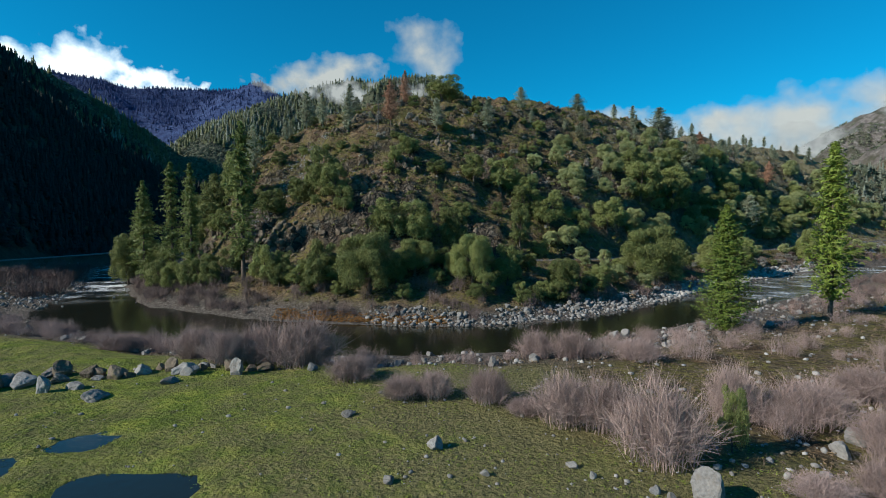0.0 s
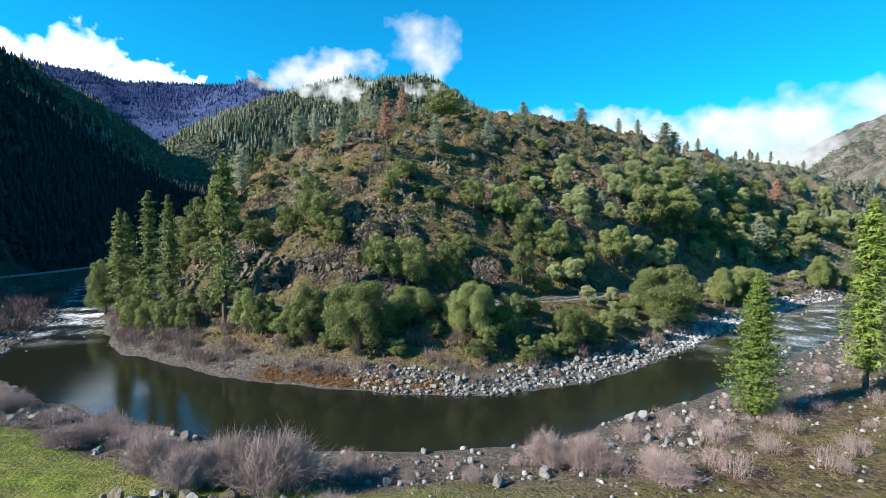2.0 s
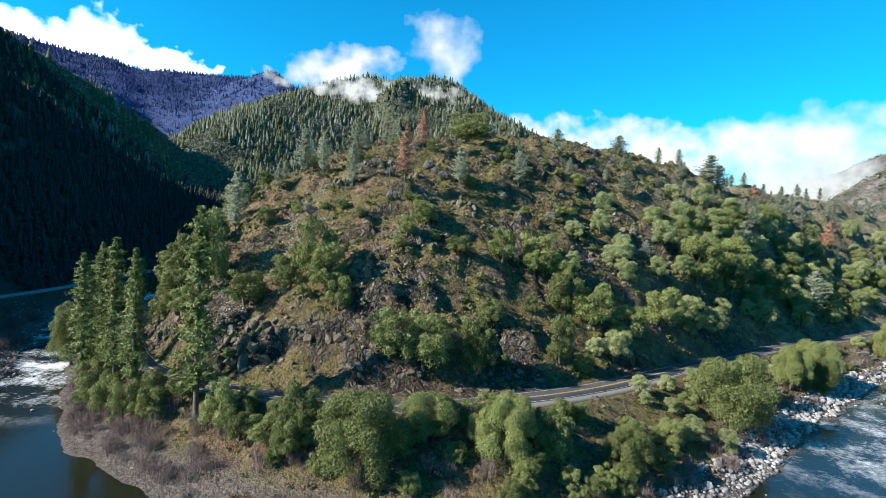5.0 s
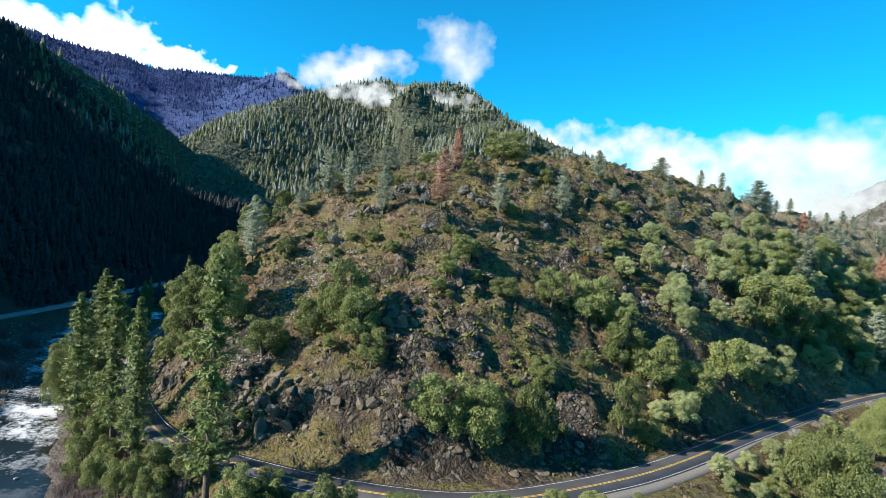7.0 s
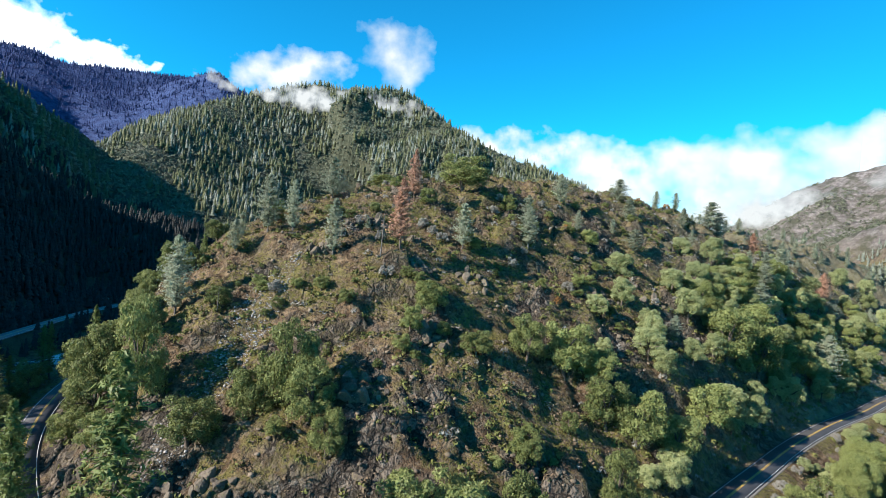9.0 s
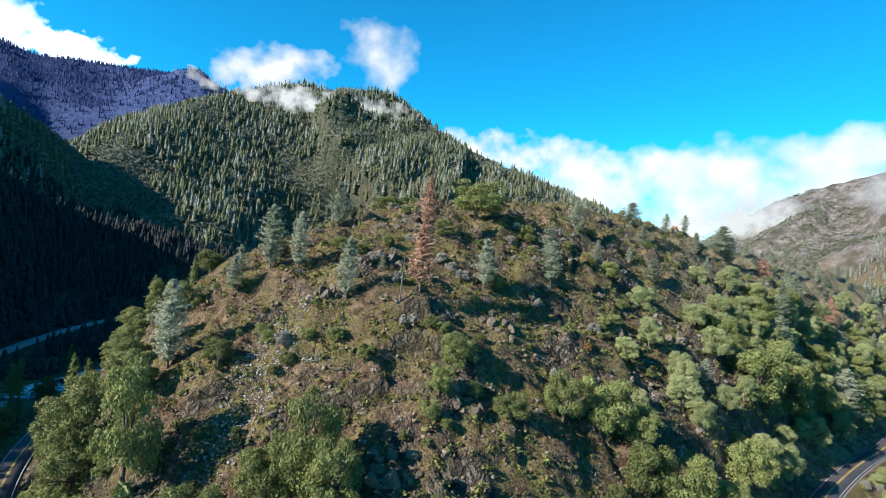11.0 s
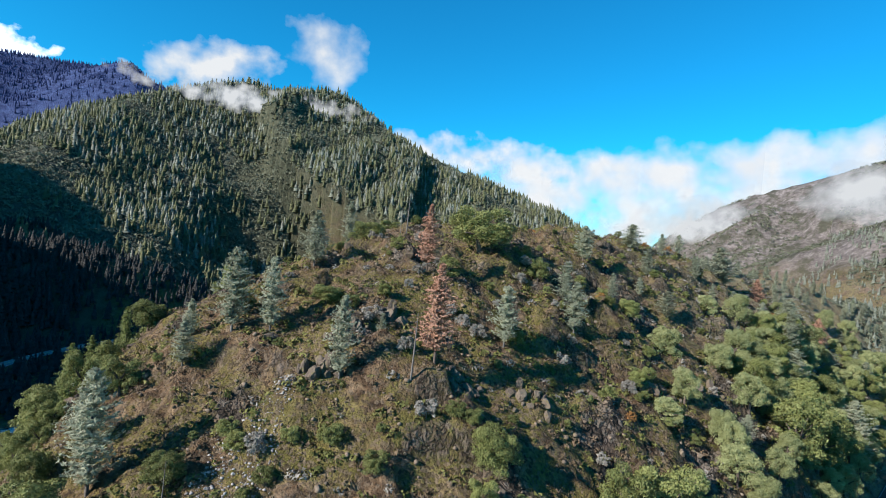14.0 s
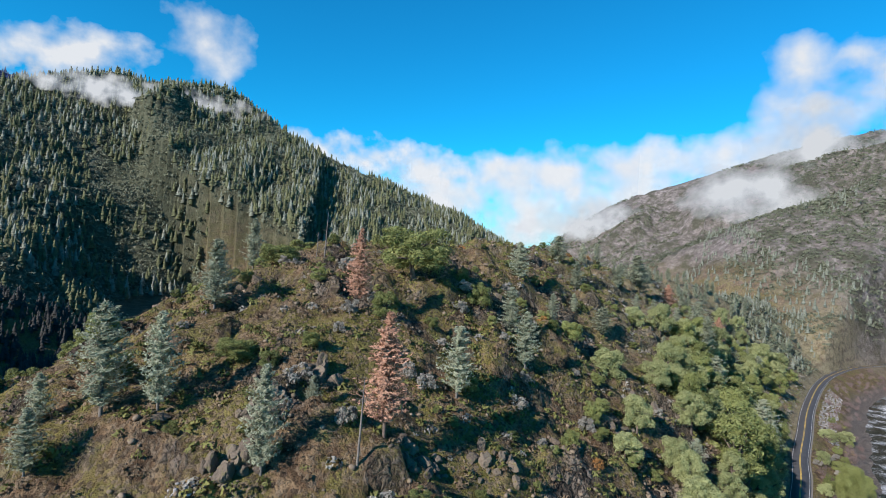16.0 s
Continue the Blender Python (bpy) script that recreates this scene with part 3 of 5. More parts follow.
def field(x, y):
    """The ground's height and kinds at many places, read off its sheet."""
    x, y = np.asarray(x, float), np.asarray(y, float)
    i, j = np.clip(np.searchsorted(XS, x) - 1, 0, len(XS) - 2), np.clip(np.searchsorted(YS, y) - 1, 0, len(YS) - 2)
    u, v = (x - XS[i]) / (XS[i + 1] - XS[i]), (y - YS[j]) / (YS[j + 1] - YS[j])

    def read(g):
        return (g[j, i] * (1 - u) + g[j, i + 1] * u) * (1 - v) + (g[j + 1, i] * (1 - u) + g[j + 1, i + 1] * u) * v

    kind = {key: read(KIND[key]) for key in ("shore", "droad", "meadow", "dfar", "peak", "dpeak", "blue", "dblue", "right")}
    kind["hillside"], kind["up"] = KIND["hillside"][j, i], KIND["up"][j, i] & KIND["up"][j + 1, i + 1]
    return read(GZ), kind


def height(x, y):
    return float(field(np.array([float(x)]), np.array([float(y)]))[0][0])


def quick(name, verts, faces, material, smooth=False):
    """A mesh from arrays of places and of faces that all have as many corners."""
    me = bpy.data.meshes.new(name)
    verts, faces = np.asarray(verts, np.float32), np.asarray(faces, np.int32)
    k = faces.shape[1]
    me.vertices.add(len(verts))
    me.vertices.foreach_set("co", verts.ravel())
    me.loops.add(faces.size)
    me.loops.foreach_set("vertex_index", faces.ravel())
    me.polygons.add(len(faces))
    me.polygons.foreach_set("loop_start", np.arange(0, faces.size, k, dtype=np.int32))
    me.update(calc_edges=True)
    if smooth:
        me.polygons.foreach_set("use_smooth", np.ones(len(faces), bool))
    me.materials.append(material)
    return me


def unit(v):
    return v / np.maximum(np.linalg.norm(v, axis=-1, keepdims=True), 1e-9)


def leaves(places, normals, length, width, gen, along=None):
    """Small uneven three-cornered clumps of leaves, one at each place."""
    n = len(places)
    normals = unit(normals)
    side = along if along is not None else gen.normal(size=(n, 3))
    u = unit(side - normals * (side * normals).sum(1, keepdims=True))
    v = np.cross(normals, u)
    length, width = np.broadcast_to(length, n)[:, None], np.broadcast_to(width, n)[:, None]
    corners = []
    for a, b in ((-0.55, -0.30), (0.62, -0.08), (-0.12, 0.60)):
        ja, jb = gen.uniform(0.7, 1.3, (n, 1)), gen.uniform(0.7, 1.3, (n, 1))
        corners.append(places + u * length * a * ja * 1.25 + v * width * b * jb * 1.25)
    verts = np.stack(corners, 1).reshape(-1, 3)
    return verts, np.arange(3 * n).reshape(n, 3)


def tube(path, radii, sides=7):
    """A tapered limb along a path."""
    path, verts, faces = np.asarray(path, float), [], []
    for k, (p, r) in enumerate(zip(path, radii)):
        d = unit(path[min(k + 1, len(path) - 1)] - path[max(k - 1, 0)])
        a = unit(np.cross(d, (0.3, 0.9, 0.1)))
        b = np.cross(d, a)
        for j in range(sides):
            w = 2 * math.pi * j / sides
            verts.append(p + r * (a * math.cos(w) + b * math.sin(w)))
    for k in range(len(path) - 1):
        for j in range(sides):
            i, q = k * sides + j, k * sides + (j + 1) % sides
            faces.append((i, q, q + sides, i + sides))
    return np.array(verts), np.array(faces)


def joined(pieces):
    verts, faces, n = [], [], 0
    for v, f in pieces:
        verts.append(v)
        faces.append(np.asarray(f) + n)
        n += len(v)
    return np.vstack(verts), np.vstack(faces)


def part(name, mesh, parent, label=""):
    o = new(name, mesh)
    o.parent = parent
    return tagged(o, label)


def tree_thing(name, trunk, crown, bark, leaf, label, group):
    root = new(name)
    tagged(root, label, "tree", group)
    part("trunk", quick("trunk", *trunk, bark, True), root)
    if crown is not None:
        part("crown", quick("crown", *crown, leaf), root)
    return root


def oak_shape(seed, h, w, clumps, leaf):
    """An oak: short forked trunk, and a crown of many rounded lobes of leaf clumps."""
    gen = np.random.default_rng(seed)
    lobes = []
    for k in range(clumps):
        a, r = gen.uniform(0, 2 * math.pi), math.sqrt(gen.uniform(0.12, 1.0))
        zz = gen.uniform(0.22, 0.92)
        reach = math.sqrt(max(0.05, 1 - ((zz - 0.48) / 0.56) ** 2))
        rad = w * gen.uniform(0.07, 0.165)
        lobes.append((math.cos(a) * r * reach * (w / 2 - rad * 0.75), math.sin(a) * r * reach * (w / 2 - rad * 0.75), h * zz * 0.92, rad))
    lobes = np.array(lobes)
    pts, nrm = [], []
    for x, y, z, r in lobes:
        n = int(12 + 9.5 * (r / leaf) ** 2)
        d = unit(gen.normal(size=(n, 3)) + (0, 0, 0.55))
        p = np.array((x, y, z)) + d * r * np.array((1, 1, 0.82)) * gen.uniform(0.62, 1.12, (n, 1))
        inside = (np.linalg.norm((p[:, None] - lobes[None, :, :3]) / lobes[None, :, 3:4], axis=2) < 0.60).any(1)
        pts.append(p[~inside])
        nrm.append((d + 0.55 * gen.normal(size=(n, 3)))[~inside])
    pts, nrm = np.vstack(pts), np.vstack(nrm)
    crown = leaves(pts, nrm, leaf * gen.uniform(0.8, 1.5, len(pts)), leaf * gen.uniform(0.6, 1.1, len(pts)), gen)
    limbs = []
    top = np.array((gen.normal() * 0.04 * w, gen.normal() * 0.04 * w, 0.34 * h))
    limbs.append(tube([(0, 0, -0.6), top * 0.5 + (0.1, 0, 0), top], [0.040 * h, 0.032 * h, 0.025 * h]))
    for x, y, z, r in lobes[:6]:
        limbs.append(tube([top, top * 0.45 + np.array((x, y, z)) * 0.55 + (0, 0, 0.03 * h), (x, y, z)], [0.020 * h, 0.012 * h, 0.004 * h], 5))
    return joined(limbs), crown


def pine_shape(seed, h, w, whorls, arms, tufts, bare, droop, tip, leaf, ragged=0.25):
    """A conifer: straight trunk, tiers of arms that carry flat sprays of needles."""
    gen = np.random.default_rng(seed)
    pts, nrm, way, size = [], [], [], []
    limbs = [tube([(0, 0, -0.8), (0.05, 0.05, 0.3 * h), (0.02 * h * gen.normal() * 0.3, 0, 0.7 * h), (0, 0, 0.985 * h)], [0.014 * h, 0.012 * h, 0.007 * h, 0.0015 * h])]
    for k in range(whorls):
        f = (k + gen.uniform(0, 0.6)) / whorls
        z = h * (bare + (1 - bare) * f)
        reach = 1.2 * w / 2 * max(0.04, (1 - f) ** tip * min(1.0, 0.45 + 3.2 * f)) * gen.uniform(1 - ragged, 1 + ragged * 0.5)
        turn = gen.uniform(0, 6.28)
        for j in range(arms):
            if gen.random() < ragged * 0.5:
                continue
            a = turn + 6.28 * j / arms + gen.normal() * 0.2
            r = reach * gen.uniform(0.7, 1.1)
            lift = droop * gen.uniform(0.6, 1.4)
            for q in range(tufts):
                f2 = (q + gen.uniform(0.3, 1.0)) / tufts
                spread = gen.normal() * 0.20 * r * f2
                p = np.array((math.cos(a) * r * f2 - math.sin(a) * spread, math.sin(a) * r * f2 + math.cos(a) * spread, z + lift * r * f2 + gen.normal() * 0.25 * leaf))
                for b in range(3):
                    way.append((math.cos(a) + gen.normal() * 0.7, math.sin(a) + gen.normal() * 0.7, lift + 0.25 + gen.normal() * 0.4))
                    pts.append(p + gen.normal(size=3) * 0.22 * leaf)
                    nrm.append((math.cos(a) * 0.5 + gen.normal() * 0.6, math.sin(a) * 0.5 + gen.normal() * 0.6, 0.6))
                    size.append(leaf * gen.uniform(0.6, 1.15))
            if j % 2 == 0 and reach > 0.12 * w:
                limbs.append(tube([(0, 0, z), (math.cos(a) * r * 0.85, math.sin(a) * r * 0.85, z + lift * r * 0.85)], [0.0028 * h, 0.0008 * h], 3))
    size = np.array(size)
    crown = leaves(np.array(pts), np.array(nrm), size * 1.25, size * 0.42, gen, np.array(way))
    return joined(limbs), crown


def snag_shape(seed, h):
    gen = np.random.default_rng(seed)
    limbs = [tube([(0, 0, -0.5), (0.02 * h, 0, 0.5 * h), (0.035 * h, 0.01 * h, h)], [0.017 * h, 0.013 * h, 0.004 * h])]
    for k in range(9):
        a, z = gen.uniform(0, 6.28), h * gen.uniform(0.35, 0.95)
        r = h * gen.uniform(0.04, 0.10)
        limbs.append(tube([(0.03 * h * z / h, 0, z), (math.cos(a) * r, math.sin(a) * r, z + 0.2 * r)], [0.004 * h, 0.001 * h], 4))
    return joined(limbs)


def willow_shape(seed, h, w, stems, spread, twigs=4):
    """A leafless willow: a spray of thin stems, and the twigs into which they fork."""
    gen = np.random.default_rng(seed)
    stem, twig = ([], []), ([], [])

    def strip(path, width, kind):
        verts, faces = kind
        side = unit(np.cross(path[-1] - path[0], gen.normal(size=3)))
        k = len(verts)
        m = len(path)
        for i, p in enumerate(path):
            f = width * (1 - 0.75 * i / (m - 1))
            verts.append(p - side * f)
            verts.append(p + side * f)
        for i in range(m - 1):
            faces.append((k + 2 * i, k + 2 * i + 1, k + 2 * i + 3, k + 2 * i + 2))

    for s in range(stems):
        a, lean = gen.uniform(0, 6.28), abs(gen.normal()) * spread
        root = np.array((math.cos(a), math.sin(a), 0)) * gen.uniform(0, 0.40) * w
        out = np.array((math.cos(a), math.sin(a), 0)) * w / 2 * min(1, lean) * gen.uniform(0.5, 1.0)
        top = root * 0.6 + out + np.array((0, 0, h * gen.uniform(0.55, 1.0) * math.sqrt(max(0.15, 1 - 0.6 * min(1, lean) ** 2))))
        mid = root * 0.5 + top * 0.5 + gen.normal(size=3) * 0.04 * h + out * 0.05
        strip(np.array([root - (0, 0, 0.3), mid, top]), 0.0036 * h * gen.uniform(0.6, 1.2) + 0.006, stem)
        for t in range(twigs):
            f = gen.uniform(0.35, 0.95)
            p = (mid + (top - mid) * (f * 2 - 1)) if f > 0.5 else root + (mid - root) * f * 2
            q = p + (top - root) * gen.uniform(0.12, 0.30) + gen.normal(size=3) * 0.12 * h
            strip(np.array([p, q]), 0.0026 * h * gen.uniform(0.5, 1.2) + 0.005, twig)
    return tuple((np.array(v), np.array(f)) for v, f in (stem, twig))


def rock_shape(seed, flat=0.7):
    """An angular broken boulder, about 1 m across, with its foot at z = 0."""
    gen = np.random.default_rng(seed + 400)
    cuts, depth = unit(gen.normal(size=(13, 3))), gen.uniform(0.34, 0.5, 13)
    bm = bmesh.new()
    bmesh.ops.create_icosphere(bm, subdivisions=4, radius=1.0)
    shift = Vector((seed * 3.1, seed * 1.7, 0.0))
    for v in bm.verts:
        d = np.array(v.co.normalized())
        along = cuts @ d
        r = float(np.min(np.where(along > 0.15, depth / np.maximum(along, 0.15), 0.62)))
        p = Vector(d * r)
        bumps = noise.noise(p * 4 + shift) * 0.05 + noise.noise(p * 10 + shift) * 0.03
        crack = -0.05 * max(0.0, 0.35 - abs(noise.noise(p * 3.3 - shift)) * 3)
        p *= 1 + (bumps + crack) / max(r, 0.2)
        v.co = (p.x, p.y * 0.85, (p.z + 0.30) * flat * 1.2)
    me = bpy.data.meshes.new("boulder")
    bm.to_mesh(me)
    bm.free()
    return me


def at_pose(x, y, sx, sz, turn, sink=0.0, tilt=0.0):
    return pose(x, y, height(x, y) - sink, tilt, tilt * 0.6, turn) @ Matrix.Diagonal((sx, sx, sz, 1.0))


# ---- road ----
def strip_mesh(name, line, low, high, lift, material, x_from=-1e9, x_to=1e9, thick=0.0):
    rows = []
    for k in range(len(line)):
        a, b = line[max(k - 1, 0)], line[min(k + 1, len(line) - 1)]
        d = unit(np.array([b[0] - a[0], b[1] - a[1]]))
        if not x_from <= line[k][0] <= x_to:
            continue
        lo, hi = (low(line[k][0]), high(line[k][0])) if callable(low) else (low, high)
        p, n = line[k], np.array([-d[1], d[0]])
        rows.append([(*(p[:2] + n * lo), p[2] + lift - thick), (*(p[:2] + n * lo), p[2] + lift), (*(p[:2] + n * hi), p[2] + lift), (*(p[:2] + n * hi), p[2] + lift - thick)])
    verts = np.array(rows).reshape(-1, 3)
    cols = ((0, 1), (1, 2), (2, 3)) if thick else ((1, 2),)
    faces = [(4 * k + i, 4 * k + j, 4 * k + 4 + j, 4 * k + 4 + i) for k in range(len(rows) - 1) for i, j in cols]
    return quick(name, verts, faces, material)


def build_road(name, line, label, surface):
    road = tagged(new(name, strip_mesh(name, line, -3.75, 3.75, 0.10, surface, thick=0.4)), label, "road", kind="structure")
    for lo, hi, mat, kind in ((-3.25, -3.12, WHITE_LINE, "edge_line"), (3.12, 3.25, WHITE_LINE, "edge_line"), (-0.26, -0.10, YELLOW_LINE, "centre_line"), (0.10, 0.26, YELLOW_LINE, "centre_line")):
        part(kind, strip_mesh(kind, line, lo, hi, 0.108, mat), road)
    return road


build_road("road", curve(ROAD[::3], 1.5), "dark two-lane asphalt road with white edges and yellow centre", ASPHALT)
build_road("far_road", curve(FAR_ROAD[::3], 3.0), "shaded two-lane asphalt road at the dark mountain's foot, skylight painted in", SKYLIT_ASPHALT)
tagged(new("road_shoulder", strip_mesh("road_shoulder", curve(ROAD[::3], 1.5), lambda x: -4.4 - 2.2 * float(step(-5, 18, np.array(x)) * step(75, 50, np.array(x))), lambda x: -3.75, 0.085, SHOULDER, -100, 400, 0.5)),
       "pale gravel shoulder beside the asphalt road", "road shoulder", kind="structure")

# ---- trees that stand out: x, y, height, width ----
ROAD_OAKS = [(-20.7, 149.4, 20.7, 22.2), (8.3, 155.3, 16.2, 15.4), (18.7, 159.2, 14.9, 10.5), (35.7, 162.2, 12.4, 13), (75.3, 195.3, 25, 27), (133.9, 249.5, 18.6, 23.4), (197.9, 295.7, 21.9, 14.7),
             (-135.2, 220.5, 25.5, 16.6), (205, 299.9, 16, 14.7), (221, 303.1, 12.1, 12.1), (118, 238.5, 19.3, 16.4), (132.5, 242, 15.8, 11.7), (-8.4, 158.3, 12.9, 16.1)]
HILL_OAKS = [(-85.5, 215.3, 31.3, 14.1), (-101, 229.6, 23, 14.1), (-48.5, 208.6, 24.3, 14.4), (-56.4, 209, 13.8, 12.6), (-42.7, 202.3, 15.7, 12.1), (-37.8, 197.4, 11.9, 8.7), (-20.3, 184.5, 16.3, 14.7),
             (-11.3, 184.8, 18.7, 15.2), (2.5, 189, 19.1, 11.2), (28.2, 204.8, 16.6, 9.6), (33.7, 227.7, 16.9, 14.4), (11.3, 232.6, 15.4, 11.4), (23.9, 236.8, 18.9, 16.7), (-17.1, 233.7, 10.9, 10.5), (55.6, 229.1, 14, 13.7),
             (53.2, 215.6, 17.9, 15.4), (74.3, 242.9, 18.7, 16.8), (79.8, 234.4, 17.7, 14.2), (119.6, 287.2, 25, 21.1), (110.7, 264.7, 24.6, 21.9), (136.5, 280.4, 21.5, 21), (150.8, 307.7, 20.7, 20.2), (-67.4, 202.5, 12.9, 14),
             (-116.3, 239.5, 17, 17), (-105.3, 221.2, 15.6, 13.6), (-110.9, 247.5, 14.6, 14.6), (-95.7, 207.2, 12.6, 11.5)]
UPPER_OAKS = [(-3.4, 303.1, 17.4, 22.9), (-37.7, 337.2, 8.5, 15.5), (-112.5, 275.9, 13.4, 13.4), (-91.9, 261.7, 10.1, 9.3), (-94, 233.9, 14.3, 13.1), (-4.1, 224.4, 8, 9.6), (34.2, 236.4, 12.4, 12), (-75.1, 236.7, 6.3, 7.6),
              (-28.5, 351.2, 5.3, 10.7), (44.2, 335.5, 7.9, 11.9), (0.9, 335.1, 10.4, 17.4), (-50.6, 274.3, 5.5, 9.2), (-18.3, 281.5, 7.2, 7.6), (176, 319.7, 10.9, 13.5), (172.7, 334.1, 14.4, 17.2)]
PINES = [(-112.3, 195.7, 40.1, 11.9), (-97, 187.6, 41.3, 11.7), (-86.8, 180.7, 35, 9.5), (-83, 180.7, 39.1, 10.3), (-63.2, 167.6, 49.9, 15.2), (-157.7, 264, 34.2, 13.7), (-140.3, 250.5, 30.8, 11.5),
         (-113.8, 210.7, 32.7, 11.1), (-121.8, 224.2, 29.6, 10.6), (-141.5, 244.2, 37.2, 12.8)]
GREEN_CONIFERS = [(61.5, 119.5, 27.5, 12.5), (94.6, 134.5, 42.0, 12.0)]
GREY_PINES = [(-88.4, 240.7, 23.6, 10.5), (-5.8, 265.7, 16.4, 8), (21.6, 290.7, 14.3, 7.9), (43.1, 322.6, 18.1, 9.6), (85.7, 359.2, 15.5, 12.5), (186.2, 367.9, 19.8, 12.6), (152.1, 333.6, 24, 10), (188.7, 317.2, 25, 14.4),
              (-71.3, 266.5, 20.3, 9.9), (-55.2, 294.6, 17.4, 8.1), (-81.4, 272, 9.7, 5.1), (-46.6, 248.2, 18.2, 7.2), (-54.9, 313.8, 15.4, 7.9), (145.6, 373, 20.9, 15.7), (140, 318.4, 18.4, 11), (-62.7, 264.5, 18.1, 7)]
MORE_GREY_PINES = [(-79.9, 261.2, 11.2, 5.7), (-37.6, 258.8, 6.1, 3.1), (-44.3, 360.1, 20.1, 8.9), (20.1, 279.6, 16.1, 8.3), (77.8, 318.2, 13.8, 9.2), (154, 379, 19.6, 13.4), (85.5, 345, 16.3, 8.4), (75, 271.7, 10.8, 5.5),
                   (10.1, 340.9, 6.7, 5.4), (177.3, 317.7, 21.4, 9.7), (260.5, 383.9, 21.6, 10.8), (226.2, 376.1, 17.2, 9), (-93.6, 250, 13.3, 6.6)]
RED_PINES = [(-26.7, 249.8, 20.2, 7.9), (-23.5, 286.5, 17.9, 6.3), (178, 381.6, 13.7, 8.3), (233.7, 392.3, 16.4, 8.2)]
SNAGS = [(-32.2, 245.7, 13.8), (-26.2, 335.8, 10.5), (-24.8, 328.5, 14.4), (-74.1, 232.9, 6.8)]

OAK_LABEL, OAK_GROUP = "broad green live oak with a lumpy crown", "oaks on the hillside"
oaks = [tree_thing("oak_tree", *oak_shape(10 + k, 10.0, 10.0, 48, 0.23), BARK, OAK, OAK_LABEL, OAK_GROUP) for k in range(5)]
big_oaks = [tree_thing("oak_tree", *oak_shape(30 + k, 18.0, 20.0, 70, 0.27), BARK, OAK, "large spreading green oak on the bank below the road", "oaks below the road") for k in range(2)]
pines = [tree_thing("pine_tree", *pine_shape(50 + k, 36.0, 11.0, 52, 6, 11, 0.14, 0.05, 0.6, 0.62, 0.7), BARK, PINE, "tall dark green pine with a bare lower trunk", "pines at the river bend") for k in range(3)]
firs = [tree_thing("conifer_tree", *pine_shape(60, 27.0, 12.5, 96, 9, 10, 0.02, 0.30, 0.75, 0.46, 0.42), BARK, FIR, "bright green full conifer on the gravel bank", "conifers on the near bank"),
        tree_thing("conifer_tree", *pine_shape(61, 45.0, 12.5, 90, 7, 6, 0.10, 0.22, 0.62, 0.85, 0.55), BARK, FIR, "very tall narrow green conifer on the gravel bank", "conifers on the near bank")]
greys = [tree_thing("grey_pine_tree", *pine_shape(70 + k, 15.0, 6.6, 40, 6, 13, 0.10, 0.5, 0.62, 0.37, 0.6), GREY_BARK, GREY_PINE, "thin silvery grey-green pine on the rocky slope", "grey pines") for k in range(4)]
reds = [tree_thing("dead_pine_tree", *pine_shape(80 + k, 17.0, 7.6, 44, 8, 13, 0.14, 0.28, 0.8, 0.36, 0.5), BARK, RED_PINE, "dead pine with rust-red needles on the slope", "dead pines") for k in range(2)]
pale_oaks = [tree_thing("oak_tree", *oak_shape(20 + k, 10.0, 10.0, 48, 0.23), BARK, PALE_OAK, "pale grey-green oak on the slope above the road", OAK_GROUP) for k in range(3)]
grey_shrubs = [tree_thing("manzanita_shrub", *oak_shape(40 + k, 3.0, 4.0, 26, 0.2), GREY_BARK, BRUSH_GREY, "round pale grey shrub on the rocky slope", "grey shrubs") for k in range(2)]
rust_shrubs = [tree_thing("dead_shrub", *oak_shape(45, 4.0, 4.5, 24, 0.24), BARK, RUST_GRASS, "orange-brown dead shrub on the upper slope", "dead shrubs")]
MASTERS = {id(o): (h, w) for group, h, w in ((oaks, 10.0, 10.0), (big_oaks, 18.0, 20.0), (pines, 36.0, 11.0), (firs[:1], 27.0, 12.5), (firs[1:], 45.0, 12.5), (pale_oaks, 10.0, 10.0), (grey_shrubs, 3.0, 4.0), (rust_shrubs, 4.0, 4.5), (greys, 15.0, 7.0), (reds, 17.0, 6.8)) for o in group}
used, taken = set(), []
dice = random.Random(11)


def off_road(x, y, room):
    """The place moved straight away from the road until it has that much room."""
    def gap(u, v):
        return float(beside(np.array([u]), np.array([v]), ROAD_LINE)[0][0])
    d = gap(x, y)
    if abs(d) >= room:
        return x, y
    gx, gy = gap(x + 0.5, y) - d, gap(x, y + 0.5) - d
    k = (math.copysign(room, d) - d) / max(math.hypot(gx, gy), 1e-6)
    return x + gx * k / max(math.hypot(gx, gy), 1e-6), y + gy * k / max(math.hypot(gx, gy), 1e-6)


ROAD_LINE = ROAD[::4]


def plant(master, x, y, h, w, turn=None):
    """Stand a tree at x, y; the first one of a kind is the master itself."""
    x, y = off_road(x, y, 4.8 + 0.38 * w)
    mh, mw = MASTERS[id(master)]
    m = at_pose(x, y, w / mw, h / mh, dice.uniform(0, 360) if turn is None else turn, 0.2)
    taken.append((x, y, w * 0.35))
    if id(master) not in used:
        used.add(id(master))
        master.matrix_basis = m
        return master
    master_scale = master.scale.copy()
    master.scale = (1, 1, 1)
    o = copy_thing(master, m)
    master.scale = master_scale
    return o


